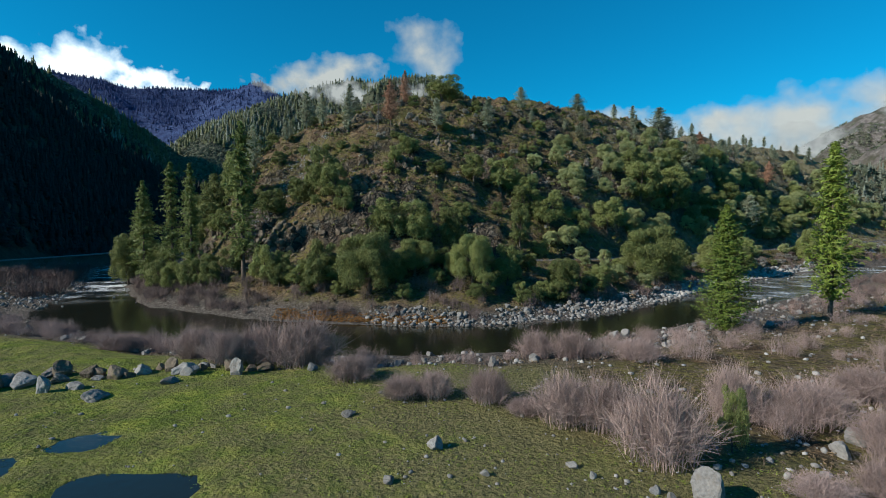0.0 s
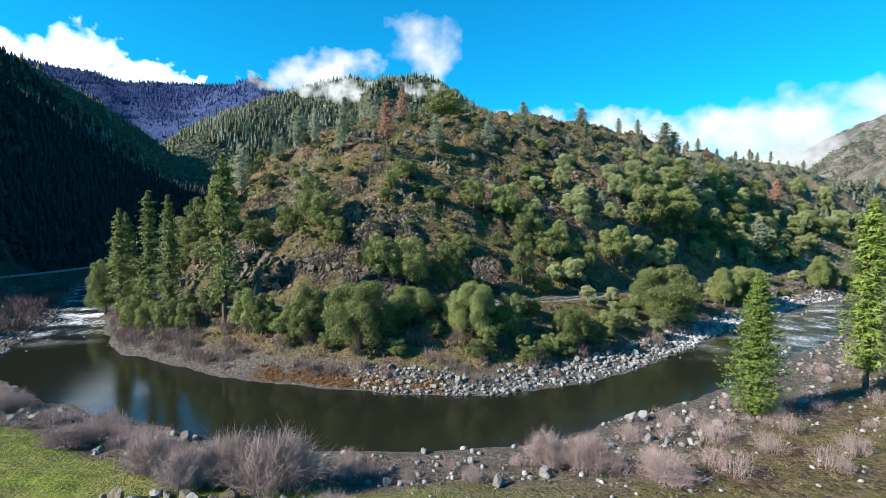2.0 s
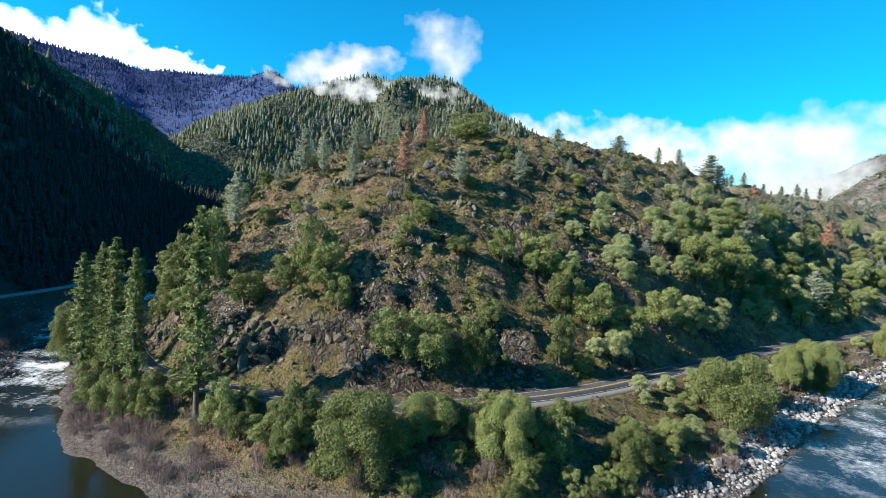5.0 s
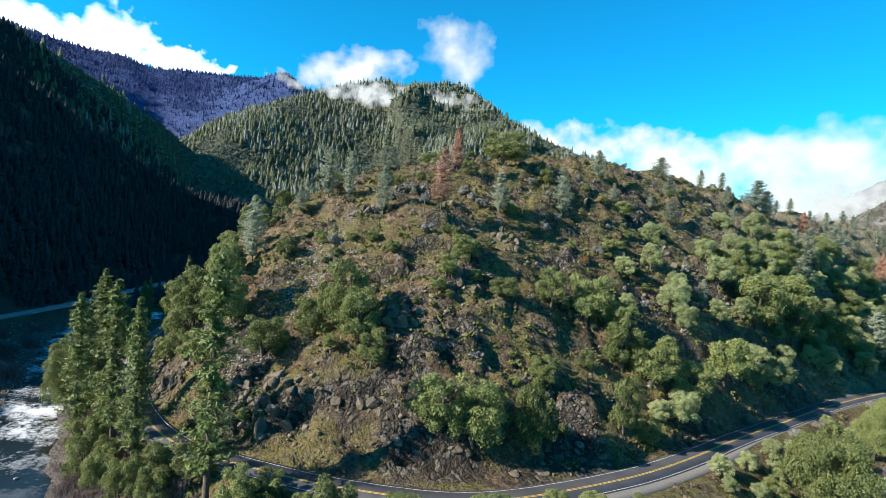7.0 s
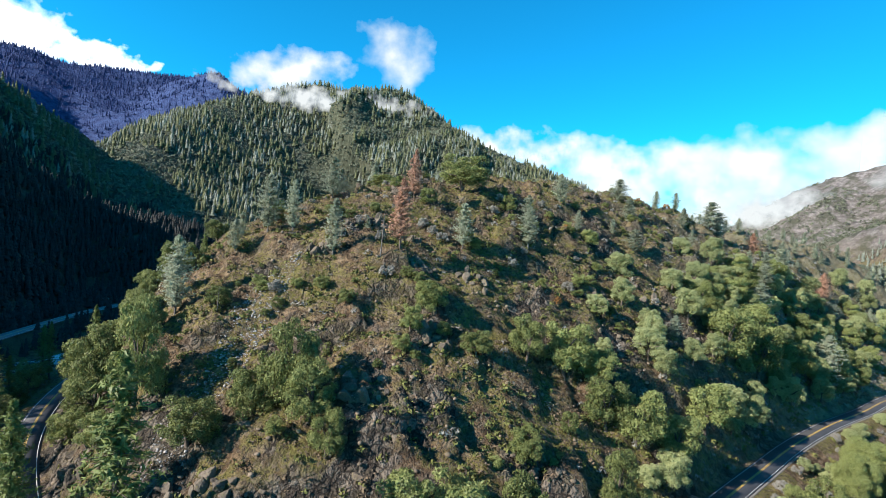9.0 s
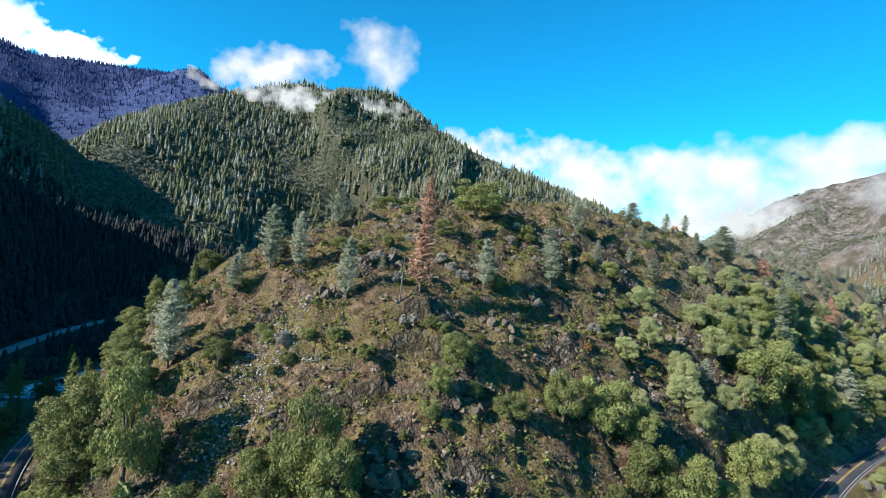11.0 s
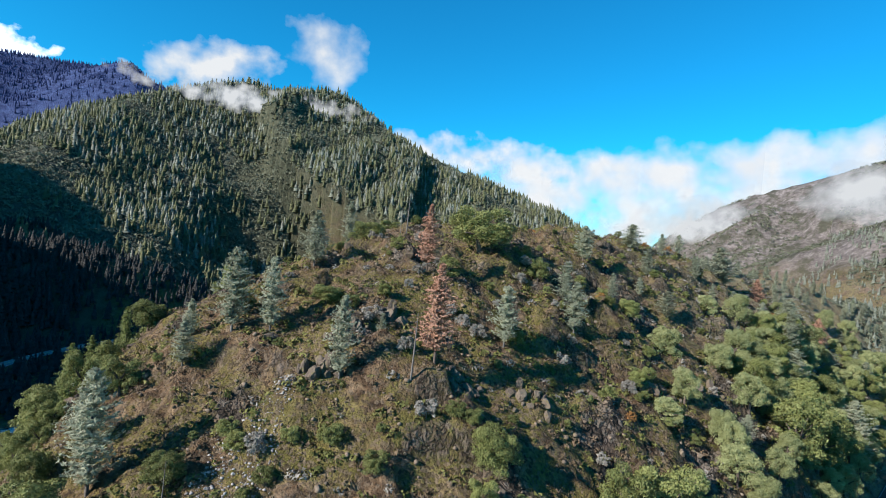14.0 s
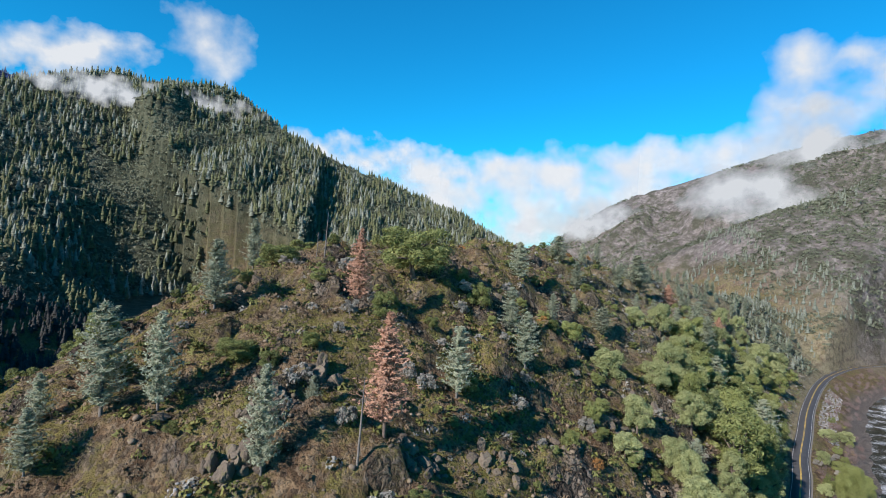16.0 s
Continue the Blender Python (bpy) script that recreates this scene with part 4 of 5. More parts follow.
for k, (x, y, h, w) in enumerate(ROAD_OAKS):
    plant(big_oaks[k % 2] if w > 11.5 else oaks[k % 5], x, y, h * 0.9, w * 0.84)
for k, (x, y, h, w) in enumerate(HILL_OAKS + UPPER_OAKS):
    plant(oaks[k % 5], x, y, h * 0.92, w)
for k, (x, y, h, w) in enumerate(PINES):
    plant(pines[k % 3], x, y, h, w)
for o, v in zip(firs, GREEN_CONIFERS):
    plant(o, *v)
for k, (x, y, h, w) in enumerate(GREY_PINES + MORE_GREY_PINES):
    plant(greys[k % 4], x, y, h * (0.95 if x < 40 else 0.78), max(w * 1.1, 0.42 * h))
for k, (x, y, h, w) in enumerate(RED_PINES):
    plant(reds[k % 2], x, y, h * 1.08, w * 1.25)
for k, (x, y, h) in enumerate(SNAGS):
    o = tagged(new("dead_tree_trunk", quick("dead_tree_trunk", *snag_shape(90 + k, h), GREY_BARK, True)), "bare grey standing trunk of a dead pine", "dead tree", "standing dead trunks")
    o.location = (x, y, height(x, y))


# ---- woods scattered over the hill ----
def scatter(n, x0, x1, y0, y1, accept, seed):
    """Random places in a field that a rule on the land accepts."""
    gen = np.random.default_rng(seed)
    x, y = gen.uniform(x0, x1, n), gen.uniform(y0, y1, n)
    z, kind = field(x, y)
    ok = accept(x, y, z, kind, gen.uniform(0, 1, n))
    return x[ok], y[ok], z[ok]


def free(x, y, gap):
    return all((x - a) ** 2 + (y - b) ** 2 > (r + gap) ** 2 for a, b, r in taken)


def lower_wood(x, y, z, kind, u):
    d = kind["droad"]
    dense = 1.1 * step(25, 55, x) * step(46, 27, d) + 0.10 * step(30, 60, x) * step(75, 45, d) + 0.12 * step(110, 40, d) + 0.25 * step(-75, -95, x)
    return kind["up"] & (d > 8 + 5 * step(100, 140, x)) & (u < dense)


count = 0
for x, y, z in zip(*scatter(3512, -130, 363, 189, 420, lower_wood, 5)):
    w = dice.uniform(5.0, 10.0) + 3.0 * float(step(30, 60, np.array(x)))
    if count < 120 and free(x, y, w * (0.22 - 0.08 * float(step(70, 110, np.array(x))))):
        plant(pale_oaks[count % 3] if x > 25 and dice.random() < 0.7 else oaks[count % 5], x, y, w * dice.uniform(0.85, 1.25), w)
        count += 1
count = 0
for x, y, z in zip(*scatter(2600, 84, 215, 245, 375, lambda x, y, z, k, u: k["up"] & (k["droad"] > 9) & (k["droad"] < 48), 14)):
    w = dice.uniform(8.0, 12.5)
    if count < 55 and free(x, y, w * 0.12):
        plant(oaks[count % 5] if count % 4 == 0 else pale_oaks[count % 3], x, y, w * dice.uniform(0.9, 1.2), w)
        count += 1
count = 0
for x, y, z in zip(*scatter(1266, 22, 449, 270, 469, lambda x, y, z, k, u: k["up"] & (k["droad"] > 22) & (k["droad"] < 100) & (u < 0.18 + 0.7 * step(80, 170, x)), 6)):
    if count < 110 and free(x, y, 2.5):
        h = dice.uniform(6, 12)
        plant(greys[count % 4], x, y, h, h * dice.uniform(0.5, 0.68))
        count += 1
count = 0
for x, y, z in zip(*scatter(695, -61, 55, 138, 178, lambda x, y, z, k, u: k["hillside"] & (k["droad"] < -7) & (k["shore"] > 10), 8)):
    w = dice.uniform(4.5, 8)
    if count < 34 and free(x, y, w * 0.12):
        plant(oaks[count % 5], x, y, w * 0.9, w)
        count += 1
count = 0
for x, y, z in zip(*scatter(771, 48, 361, 150, 365, lambda x, y, z, k, u: k["hillside"] & (k["droad"] < -8) & (k["shore"] > 8), 7)):
    w = dice.uniform(4, 8)
    if count < 46 and free(x, y, w * 0.25):
        plant(pale_oaks[count % 3] if count % 3 else oaks[count % 5], x, y, w * 0.95, w)
        count += 1


count = 0
for x, y, z in zip(*scatter(683, -62, 334, 235, 402, lambda x, y, z, k, u: k["up"] & (k["droad"] > 28) & (k["droad"] < 120), 12)):
    if count < 64 and free(x, y, 1.5):
        h = dice.uniform(2.0, 4.2)
        if count % 4 == 3 and x > 20:
            plant(rust_shrubs[0], x, y, h * 1.2, h * 1.3)
        else:
            plant(grey_shrubs[count % 2], x, y, h, h * dice.uniform(1.1, 1.5))
        count += 1


count = 0
for x, y, z in zip(*scatter(900, -168, -104, 214, 330, lambda x, y, z, k, u: k["hillside"] & (np.abs(k["droad"]) > 7) & (k["shore"] > 5), 13)):
    w = dice.uniform(6, 11)
    if count < 40 and free(x, y, w * 0.2):
        if count % 3 == 0:
            plant(pines[count % 3], x, y, dice.uniform(14, 24), dice.uniform(6, 8))
        else:
            plant(oaks[count % 5], x, y, w * dice.uniform(0.9, 1.3), w)
        count += 1


count = 0
for x, y, z in zip(*scatter(2600, -140, 5, 150, 300, lambda x, y, z, k, u: k["hillside"] & (k["droad"] < -7) & (k["droad"] > -17) & (k["shore"] > 4), 17)):
    w = dice.uniform(6, 9.5)
    if count < 26 and free(x, y, w * 0.2):
        plant(oaks[count % 5], x, y, w * dice.uniform(1.1, 1.5), w)
        count += 1


count = 0
for x, y, z in zip(*scatter(1500, 70, 260, 175, 330, lambda x, y, z, k, u: k["hillside"] & (k["droad"] < -6) & (k["shore"] > 7), 19)):
    if count < 44 and free(x, y, 0.8):
        h = dice.uniform(1.8, 3.6)
        o = plant(grey_shrubs[count % 2], x, y, h, h * dice.uniform(1.1, 1.6))
        tagged(o, "round pale grey shrub on the river bank", "shrub", "grey shrubs")
        count += 1


SHRUB_LABEL = "small round olive-green oak shrub on the slope"
count = 0
for x, y, z in zip(*scatter(2257, -119, 295, 188, 379, lambda x, y, z, k, u: k["up"] & (k["droad"] > 8) & (u < 0.35 + 0.65 * step(-0.1, 0.4, rough(x, y, 30, 191, 3))), 9)):
    w = dice.uniform(2.2, 5.5)
    if count < 190 and free(x, y, w * 0.3):
        o = plant(oaks[count % 5], x, y, w * dice.uniform(0.7, 1.0), w)
        o.name = "oak_shrub"
        tagged(o, SHRUB_LABEL, "shrub", "shrubs on the hillside")
        count += 1


# ---- brush, as cover that nobody could count ----
def brush(name, x, y, z, low, high, clumps, leaf, material, label, seed):
    gen = np.random.default_rng(seed)
    n = len(x)
    size = gen.uniform(low, high, n)
    base = np.stack([x, y, z], 1)
    d = unit(gen.normal(size=(n, clumps, 3)) + (0, 0, 0.5))
    d[..., 2] = np.abs(d[..., 2])
    p = base[:, None] + d * size[:, None, None] * gen.uniform(0.55, 1.0, (n, clumps, 1)) * np.array((1, 1, 0.85))
    nrm = d + 0.5 * gen.normal(size=d.shape)
    s = np.repeat(size, clumps) * leaf
    v, f = leaves(p.reshape(-1, 3), nrm.reshape(-1, 3), s * gen.uniform(0.8, 1.4, s.size), s * gen.uniform(0.5, 1.0, s.size), gen)
    return tagged(new(name, quick(name, v, f, material)), label, "brush", kind="stuff")


def on_hill(dens):
    return lambda x, y, z, k, u: k["up"] & (k["droad"] > 6) & (u < dens(x, y))


lump = lambda x, y: 0.35 + 0.65 * step(-0.2, 0.5, rough(x, y, 24, 131, 3))
X, Y, Z = scatter(17628, -135, 363, 189, 414, on_hill(lambda x, y: lump(x, y) * 0.8), 21)
brush("hill_brush", X, Y, Z, 0.45, 1.8, 20, 0.42, BRUSH_GREEN, "olive green scrub covering the rocky hillside", 22)
X, Y, Z = scatter(14238, -135, 363, 189, 414, on_hill(lambda x, y: 0.6 + 0 * x), 23)
brush("dry_brush", X, Y, Z, 0.35, 1.5, 18, 0.40, BRUSH_DRY, "dry brown brush and dead grass on the hillside", 24)
X, Y, Z = scatter(5837, -124, 411, 203, 433, on_hill(lambda x, y: 0.12 + 0.75 * step(40, 130, x)), 25)
brush("grey_brush", X, Y, Z, 0.6, 1.8, 30, 0.36, BRUSH_GREY, "pale grey leafless brush on the hillside", 26)
X, Y, Z = scatter(4984, -161, 360, 110, 364, lambda x, y, z, k, u: k["hillside"] & (k["droad"] < -7) & (k["shore"] > 5) & (u < 0.8), 27)
brush("bank_brush", X, Y, Z, 0.4, 1.5, 24, 0.38, BRUSH_DRY, "brown winter brush on the river bank", 28)
X, Y, Z = scatter(2077, -161, 360, 110, 364, lambda x, y, z, k, u: k["hillside"] & (k["droad"] < -6) & (k["shore"] > 8) & (u < 0.8), 29)
brush("bank_scrub", X, Y, Z, 0.4, 1.7, 26, 0.4, BRUSH_GREEN, "green scrub on the bank below the road", 30)
X, Y, Z = scatter(2902, -45, 2, 127, 151, lambda x, y, z, k, u: k["hillside"] & (k["shore"] > -0.4) & (k["shore"] < 5), 31)
brush("rust_grass", X, Y, Z, 0.3, 0.8, 16, 0.4, RUST_GRASS, "rust-orange dry grass along the water's edge", 32)


# ---- stones ----
ICO = np.array([(0, 0, 1)] + [(0.894 * math.cos(a * 1.2566), 0.894 * math.sin(a * 1.2566), 0.447) for a in range(5)] + [(0.894 * math.cos(a * 1.2566 + 0.6283), 0.894 * math.sin(a * 1.2566 + 0.6283), -0.447) for a in range(5)] + [(0, 0, -1)])
ICO_FACES = np.array([(0, 1 + k, 1 + (k + 1) % 5) for k in range(5)] + [(1 + k, 6 + k, 1 + (k + 1) % 5) for k in range(5)] + [(1 + (k + 1) % 5, 6 + k, 6 + (k + 1) % 5) for k in range(5)] + [(11, 6 + (k + 1) % 5, 6 + k) for k in range(5)])


def stones(name, x, y, z, low, high, material, label, seed, power=2.0):
    gen = np.random.default_rng(seed)
    n = len(x)
    size = low + (high - low) * gen.uniform(0, 1, n) ** power
    v = ICO[None] * (size[:, None] * 0.5)[..., None] * gen.uniform(0.65, 1.25, (n, 1, 3)) * np.array((1, 1, 0.72)) * gen.uniform(0.75, 1.2, (n, 12, 1))
    a = gen.uniform(0, 6.28, n)
    c, s = np.cos(a)[:, None], np.sin(a)[:, None]
    v = np.stack([v[..., 0] * c - v[..., 1] * s, v[..., 0] * s + v[..., 1] * c, v[..., 2]], -1)
    v += np.stack([x, y, z + size * 0.15], 1)[:, None]
    f = ICO_FACES[None] + 12 * np.arange(n)[:, None, None]
    return tagged(new(name, quick(name, v.reshape(-1, 3), f.reshape(-1, 3), material)), label, "stones", kind="stuff")


def shore_band(side, low, high, dens=lambda x, y: 1.0):
    return lambda x, y, z, k, u: (k["hillside"] if side > 0 else ~k["hillside"]) & (k["shore"] > low) & (k["shore"] < high) & (u < dens(x, y)) & (k["droad"] < -5)


X, Y, Z = scatter(10683, -19, 87, 125, 186, shore_band(1, -1.5, 9), 41)
stones("bar_cobbles", X, Y, Z, 0.25, 1.5, STONE, "pale grey cobbles on the bar below the oaks", 42, 3.0)
X, Y, Z = scatter(21000, 72, 250, 178, 300, shore_band(1, -0.5, 9, lambda x, y: 1.0 - 0.6 * step(150, 200, x)), 43)
stones("bank_cobbles", X, Y, Z, 0.6, 2.2, STONE, "heap of whitish boulders along the river bank", 44)
X, Y, Z = scatter(9000, 262, 385, 335, 420, lambda x, y, z, k, u: k["hillside"] & (k["droad"] < -6.5) & (k["droad"] > -16), 57)
stones("riprap", X, Y, Z, 0.5, 1.5, STONE, "whitish broken riprap on the bank below the road", 58)
X, Y, Z = scatter(10484, -114, 139, 75, 196, shore_band(-1, -1.5, 15, lambda x, y: 0.35 + 0.5 * step(-30, 30, x)), 45)
stones("shore_cobbles", X, Y, Z, 0.2, 1.5, STONE, "grey and tan cobbles along the near shore", 46, 3.0)
X, Y, Z = scatter(10598, -255, -103, 157, 329, lambda x, y, z, k, u: ~k["hillside"] & (k["shore"] > -2) & (k["shore"] < 26) & (k["dfar"] < -6), 47)
stones("bend_cobbles", X, Y, Z, 0.4, 1.6, STONE, "grey cobble bar beside the rapids", 48)
X, Y, Z = scatter(4308, 22, 149, 50, 192, lambda x, y, z, k, u: ~k["hillside"] & (k["shore"] > 12) & (u < 0.25 + 0.75 * step(0.0, 0.5, rough(x, y, 14, 141, 3))), 49)
stones("flat_cobbles", X, Y, Z, 0.2, 1.1, STONE, "scattered pale stones on the gravel flat", 50, 2.5)
X, Y, Z = scatter(1163, -60, 41, 45, 86, lambda x, y, z, k, u: (k["meadow"] > 0.3) & (u < 0.25 + 0.6 * step(-15, 10, x)), 51)
stones("meadow_stones", X, Y, Z, 0.12, 0.55, STONE, "small pale stones strewn over the grass", 52, 2.5)
X, Y, Z = scatter(1218, -149, 233, 163, 295, lambda x, y, z, k, u: (k["shore"] < -0.5) & (k["shore"] > -8) & ((x > 45) | (x < -112) | (u < 0.06)), 53)
stones("rapids_rocks", X, Y, 0 * Z, 0.3, 1.4, STONE, "dark wet rocks breaking the rapids", 54)
X, Y, Z = scatter(34000, -135, 295, 183, 404, lambda x, y, z, k, u: k["up"] & (k["droad"] > 5) & (u < 0.22 + 0.8 * step(0.0, 0.5, rough(x, y, 16, 95, 4))), 55)
stones("hill_stones", X, Y, Z, 0.18, 1.5, HILL_STONE, "grey-brown broken stones on the hillside", 56, 2.2)

X, Y, Z = scatter(5200, -82, -52, 200, 250, lambda x, y, z, k, u: k["up"] & (k["droad"] > 6) & (np.abs(x + 66 - 0.25 * (y - 224) + 3 * grain(x, y, 9, 16)) < 5.5), 59)
stones("scree", X, Y, Z, 0.15, 0.8, STONE, "grey broken scree lying in a chute on the slope", 60, 2.2)

ROCKS = [rock_shape(k, (0.55, 0.8, 0.7, 1.0, 0.65, 0.9)[k]) for k in range(6)]
PALE, BROWN, CLIFF = [], [], []
for me in ROCKS:
    for mat, store in ((STONE, PALE), (HILL_STONE, BROWN), (CLIFF_STONE, CLIFF)):
        c = me.copy()
        c.materials.append(mat)
        store.append(c)


def stand_rock(name, store, x, y, h, w, label, group, sink=0.12):
    o = tagged(new(name, store[dice.randrange(6)]), label, "boulder", group)
    o.matrix_basis = pose(x, y, height(x, y) - sink * h, dice.uniform(-12, 12), dice.uniform(-12, 12), dice.uniform(0, 360)) @ Matrix.Diagonal((w, w * dice.uniform(0.75, 1.1), h * 1.3, 1))
    return o


# boulders on the meadow and its rim: x, y, height, width
BOULDERS = [(-55.7, 71.5, 1.5, 3.0), (-55.4, 74.3, 1.4, 2.4), (-53.1, 73.8, 1.5, 3.2), (-47.9, 70.6, 2.1, 1.8), (-44.5, 72.0, 1.3, 2.3), (-39.6, 68.4, 1.7, 3.2), (-33.9, 74.3, 1.0, 1.9),
    (-33.3, 78.5, 1.6, 2.3), (-33.3, 82.7, 1.3, 1.7), (-27.0, 79.3, 1.8, 2.2), (-22.4, 85.9, 1.3, 1.8), (-16.9, 80.8, 0.9, 1.7), (1.8, 55.4, 1.7, 1.8), (22.4, 46.1, 1.9, 2.7),
    (18.9, 47.5, 0.9, 1.0), (19.7, 46.2, 0.7, 0.7), (14.9, 49.9, 0.6, 0.6), (13.7, 52.1, 0.6, 0.9), (-7.9, 63.4, 0.9, 1.6), (-1.6, 48.7, 0.5, 1.0), (6.2, 50.1, 0.5, 0.7),
    (42.8, 58.8, 1.5, 2.6), (38.7, 55.6, 1.4, 1.7)]
for x, y, h, w in BOULDERS:
    stand_rock("boulder", PALE, x, y, h, w, "pale grey angular boulder on the grass", "boulders on the meadow")
for k in range(30):
    x = -66 + 1.45 * k + dice.uniform(-0.8, 0.8)
    w = dice.uniform(0.9, 2.8)
    stand_rock("boulder", BROWN if k % 3 else PALE, x, 74.0 + 0.26 * (x + 60) + dice.uniform(-2.2, 2.2), w * dice.uniform(0.5, 0.8), w, "grey blocky boulder at the meadow's rim", "boulders on the meadow")
for x, y, z in list(zip(*scatter(1048, -98, 128, 80, 185, shore_band(-1, -0.5, 14), 61)))[:70]:
    w = dice.uniform(0.9, 2.2)
    stand_rock("river_boulder", PALE, x, y, w * 0.7, w, "rounded pale boulder on the river shore", "boulders on the shore")
for x, y, z in list(zip(*scatter(1066, -19, 82, 125, 186, shore_band(1, -0.5, 10), 62)))[:60]:
    w = dice.uniform(0.9, 2.0)
    stand_rock("bar_boulder", PALE, x, y, w * 0.7, w, "whitish boulder on the cobble bar", "boulders on the bar")
crags = scatter(3557, -119, 225, 181, 368, lambda x, y, z, k, u: k["up"] & (k["droad"] > 5) & (rough(x, y, 16, 95, 4) > 0.2), 63)
for x, y, z in list(zip(*crags))[:260]:
    w = dice.uniform(0.9, 3.4)
    stand_rock("hill_boulder", BROWN, x, y, w * dice.uniform(0.35, 0.7), w, "grey-brown mossy crag jutting from the slope", "crags on the hillside", 0.42)

# bare outcrops: x, y, how far they spread, stones
OUTCROPS = [(-31.7, 209.6, 6.1, 13), (-96.7, 213.2, 6.6, 12), (-60.4, 191.3, 6.6, 12), (-67.7, 193.2, 5.5, 9), (67, 285.4, 7.7, 9), (-16.3, 226.3, 5.5, 8), (-20, 250.7, 5.5, 12), (-45.6, 255.9, 4.4, 9),
            (-35.4, 265.4, 3.3, 7), (-23.6, 263.2, 3.9, 8), (49.4, 273.5, 6.6, 10), (-50.7, 250.3, 4.4, 8), (-3.3, 251.5, 5.5, 8)]
for x, y, r, n in OUTCROPS:
    for k in range(2 * n):
        a, d = dice.uniform(0, 6.28), r * math.sqrt(dice.uniform(0, 1))
        w = dice.uniform(0.9, 3.4)
        stand_rock("outcrop_rock", CLIFF, x + d * math.cos(a), y + d * math.sin(a) * 0.7, w * dice.uniform(0.55, 1.1), w, "grey angular rock of a bare outcrop", "rocks of the outcrops", 0.3)

# ---- leafless willows and low plants by the water ----
def willow_meshes(*shape):
    stem, twig = willow_shape(*shape)
    return quick("stem_clump", *stem, WILLOW), quick("crown", *twig, WILLOW)


WILLOW_MESHES = [willow_meshes(100 + k, 5.0, 5.5, 130, 0.6, 6) for k in range(4)] + [willow_meshes(110 + k, 3.0, 5.0, 120, 0.9, 6) for k in range(2)]
FULL_WILLOWS = [willow_meshes(120 + k, 5.0, 5.5, 380, 0.65, 15) for k in range(3)]
WILLOWS = [(-38.2, 89.5, 5.7, 5.7), (-31.1, 84.7, 5.8, 5.5), (-27.0, 88.2, 6.6, 6.6), (-19.6, 85.9, 7.8, 9.1), (-10.3, 76.7, 3.5, 5.2), (-2.7, 69.4, 2.9, 4.3), (1.2, 69.6, 3.6, 3.6),
    (7.6, 68.6, 4.2, 4.5), (11.4, 65.2, 1.9, 3.3), (15.5, 62.5, 5.6, 5.6), (19.2, 60.6, 5.7, 5.4), (21.7, 53.3, 7.2, 6.7), (33.7, 64.3, 6.8, 4.5), (41.9, 64.2, 5.2, 7.0),
    (37.6, 63.4, 3.1, 4.4), (55.1, 72.8, 4.5, 8.2), (44.1, 56.4, 4.4, 5.0), (31.2, 47.1, 1.8, 4.0), (36.7, 48.0, 3.1, 3.6), (33.1, 91.6, 3.8, 6.7), (23.3, 94.9, 5.1, 6.0),
    (17.7, 97.6, 5.4, 5.4), (-57.5, 99.9, 3.6, 6.1)]


def stand_willow(x, y, h, w, label, group, full=False):
    k = dice.randrange(4) if h > 0.75 * w else 4 + dice.randrange(2)
    o = tagged(new("willow_bush"), label, "bush", group)
    stem, twig = FULL_WILLOWS[k % 3] if full else WILLOW_MESHES[k]
    part("stem_clump", stem, o)
    part("crown", twig, o)
    mh, mw = (5.0, 5.5) if k < 4 or full else (3.0, 5.0)
    o.matrix_basis = at_pose(x, y, w / mw, h / mh, dice.uniform(0, 360), 0.05)


for x, y, h, w in WILLOWS:
    stand_willow(x, y, h * 0.88, w * 1.15, "leafless pinkish-grey willow bush by the meadow", "willows by the meadow", True)
for x, y, z in list(zip(*scatter(1340, -118, 64, 76, 140, shore_band(-1, 2.5, 13, lambda x, y: 0.3 + 0.7 * step(-20, -60, x)), 71)))[:110]:
    h = dice.uniform(1.2, 3.6)
    stand_willow(x, y, h, h * dice.uniform(1.0, 1.6), "leafless purple-grey willow on the near shore", "willows on the near shore")
for x, y, z in list(zip(*scatter(1074, 26, 149, 50, 186, lambda x, y, z, k, u: ~k["hillside"] & (k["shore"] > 5) & (k["meadow"] < 0.3), 72)))[:150]:
    h = dice.uniform(1.2, 4.0)
    stand_willow(x, y, h, h * dice.uniform(1.0, 1.7), "leafless grey willow on the gravel flat", "willows on the gravel flat")

def thicket(name, x, y, z, low, high, label):
    """A joined stand of leafless willows."""
    shapes = [joined([(v[np.asarray(f).ravel()], np.arange(4 * len(f)).reshape(-1, 4)) for v, f in willow_shape(130 + k, 1.0, 1.1, 60, 0.75, 5)]) for k in range(4)]
    pieces = []
    for px, py, pz in zip(x, y, z):
        v, f = shapes[dice.randrange(4)]
        h, a = dice.uniform(low, high), dice.uniform(0, 6.28)
        c, s = math.cos(a) * h * 1.1, math.sin(a) * h * 1.1
        pieces.append((np.stack([px + v[:, 0] * c - v[:, 1] * s, py + v[:, 0] * s + v[:, 1] * c, pz + v[:, 2] * h], 1), f))
    return tagged(new(name, quick(name, *joined(pieces), DARK_WILLOW)), label, "bushes", kind="stuff")


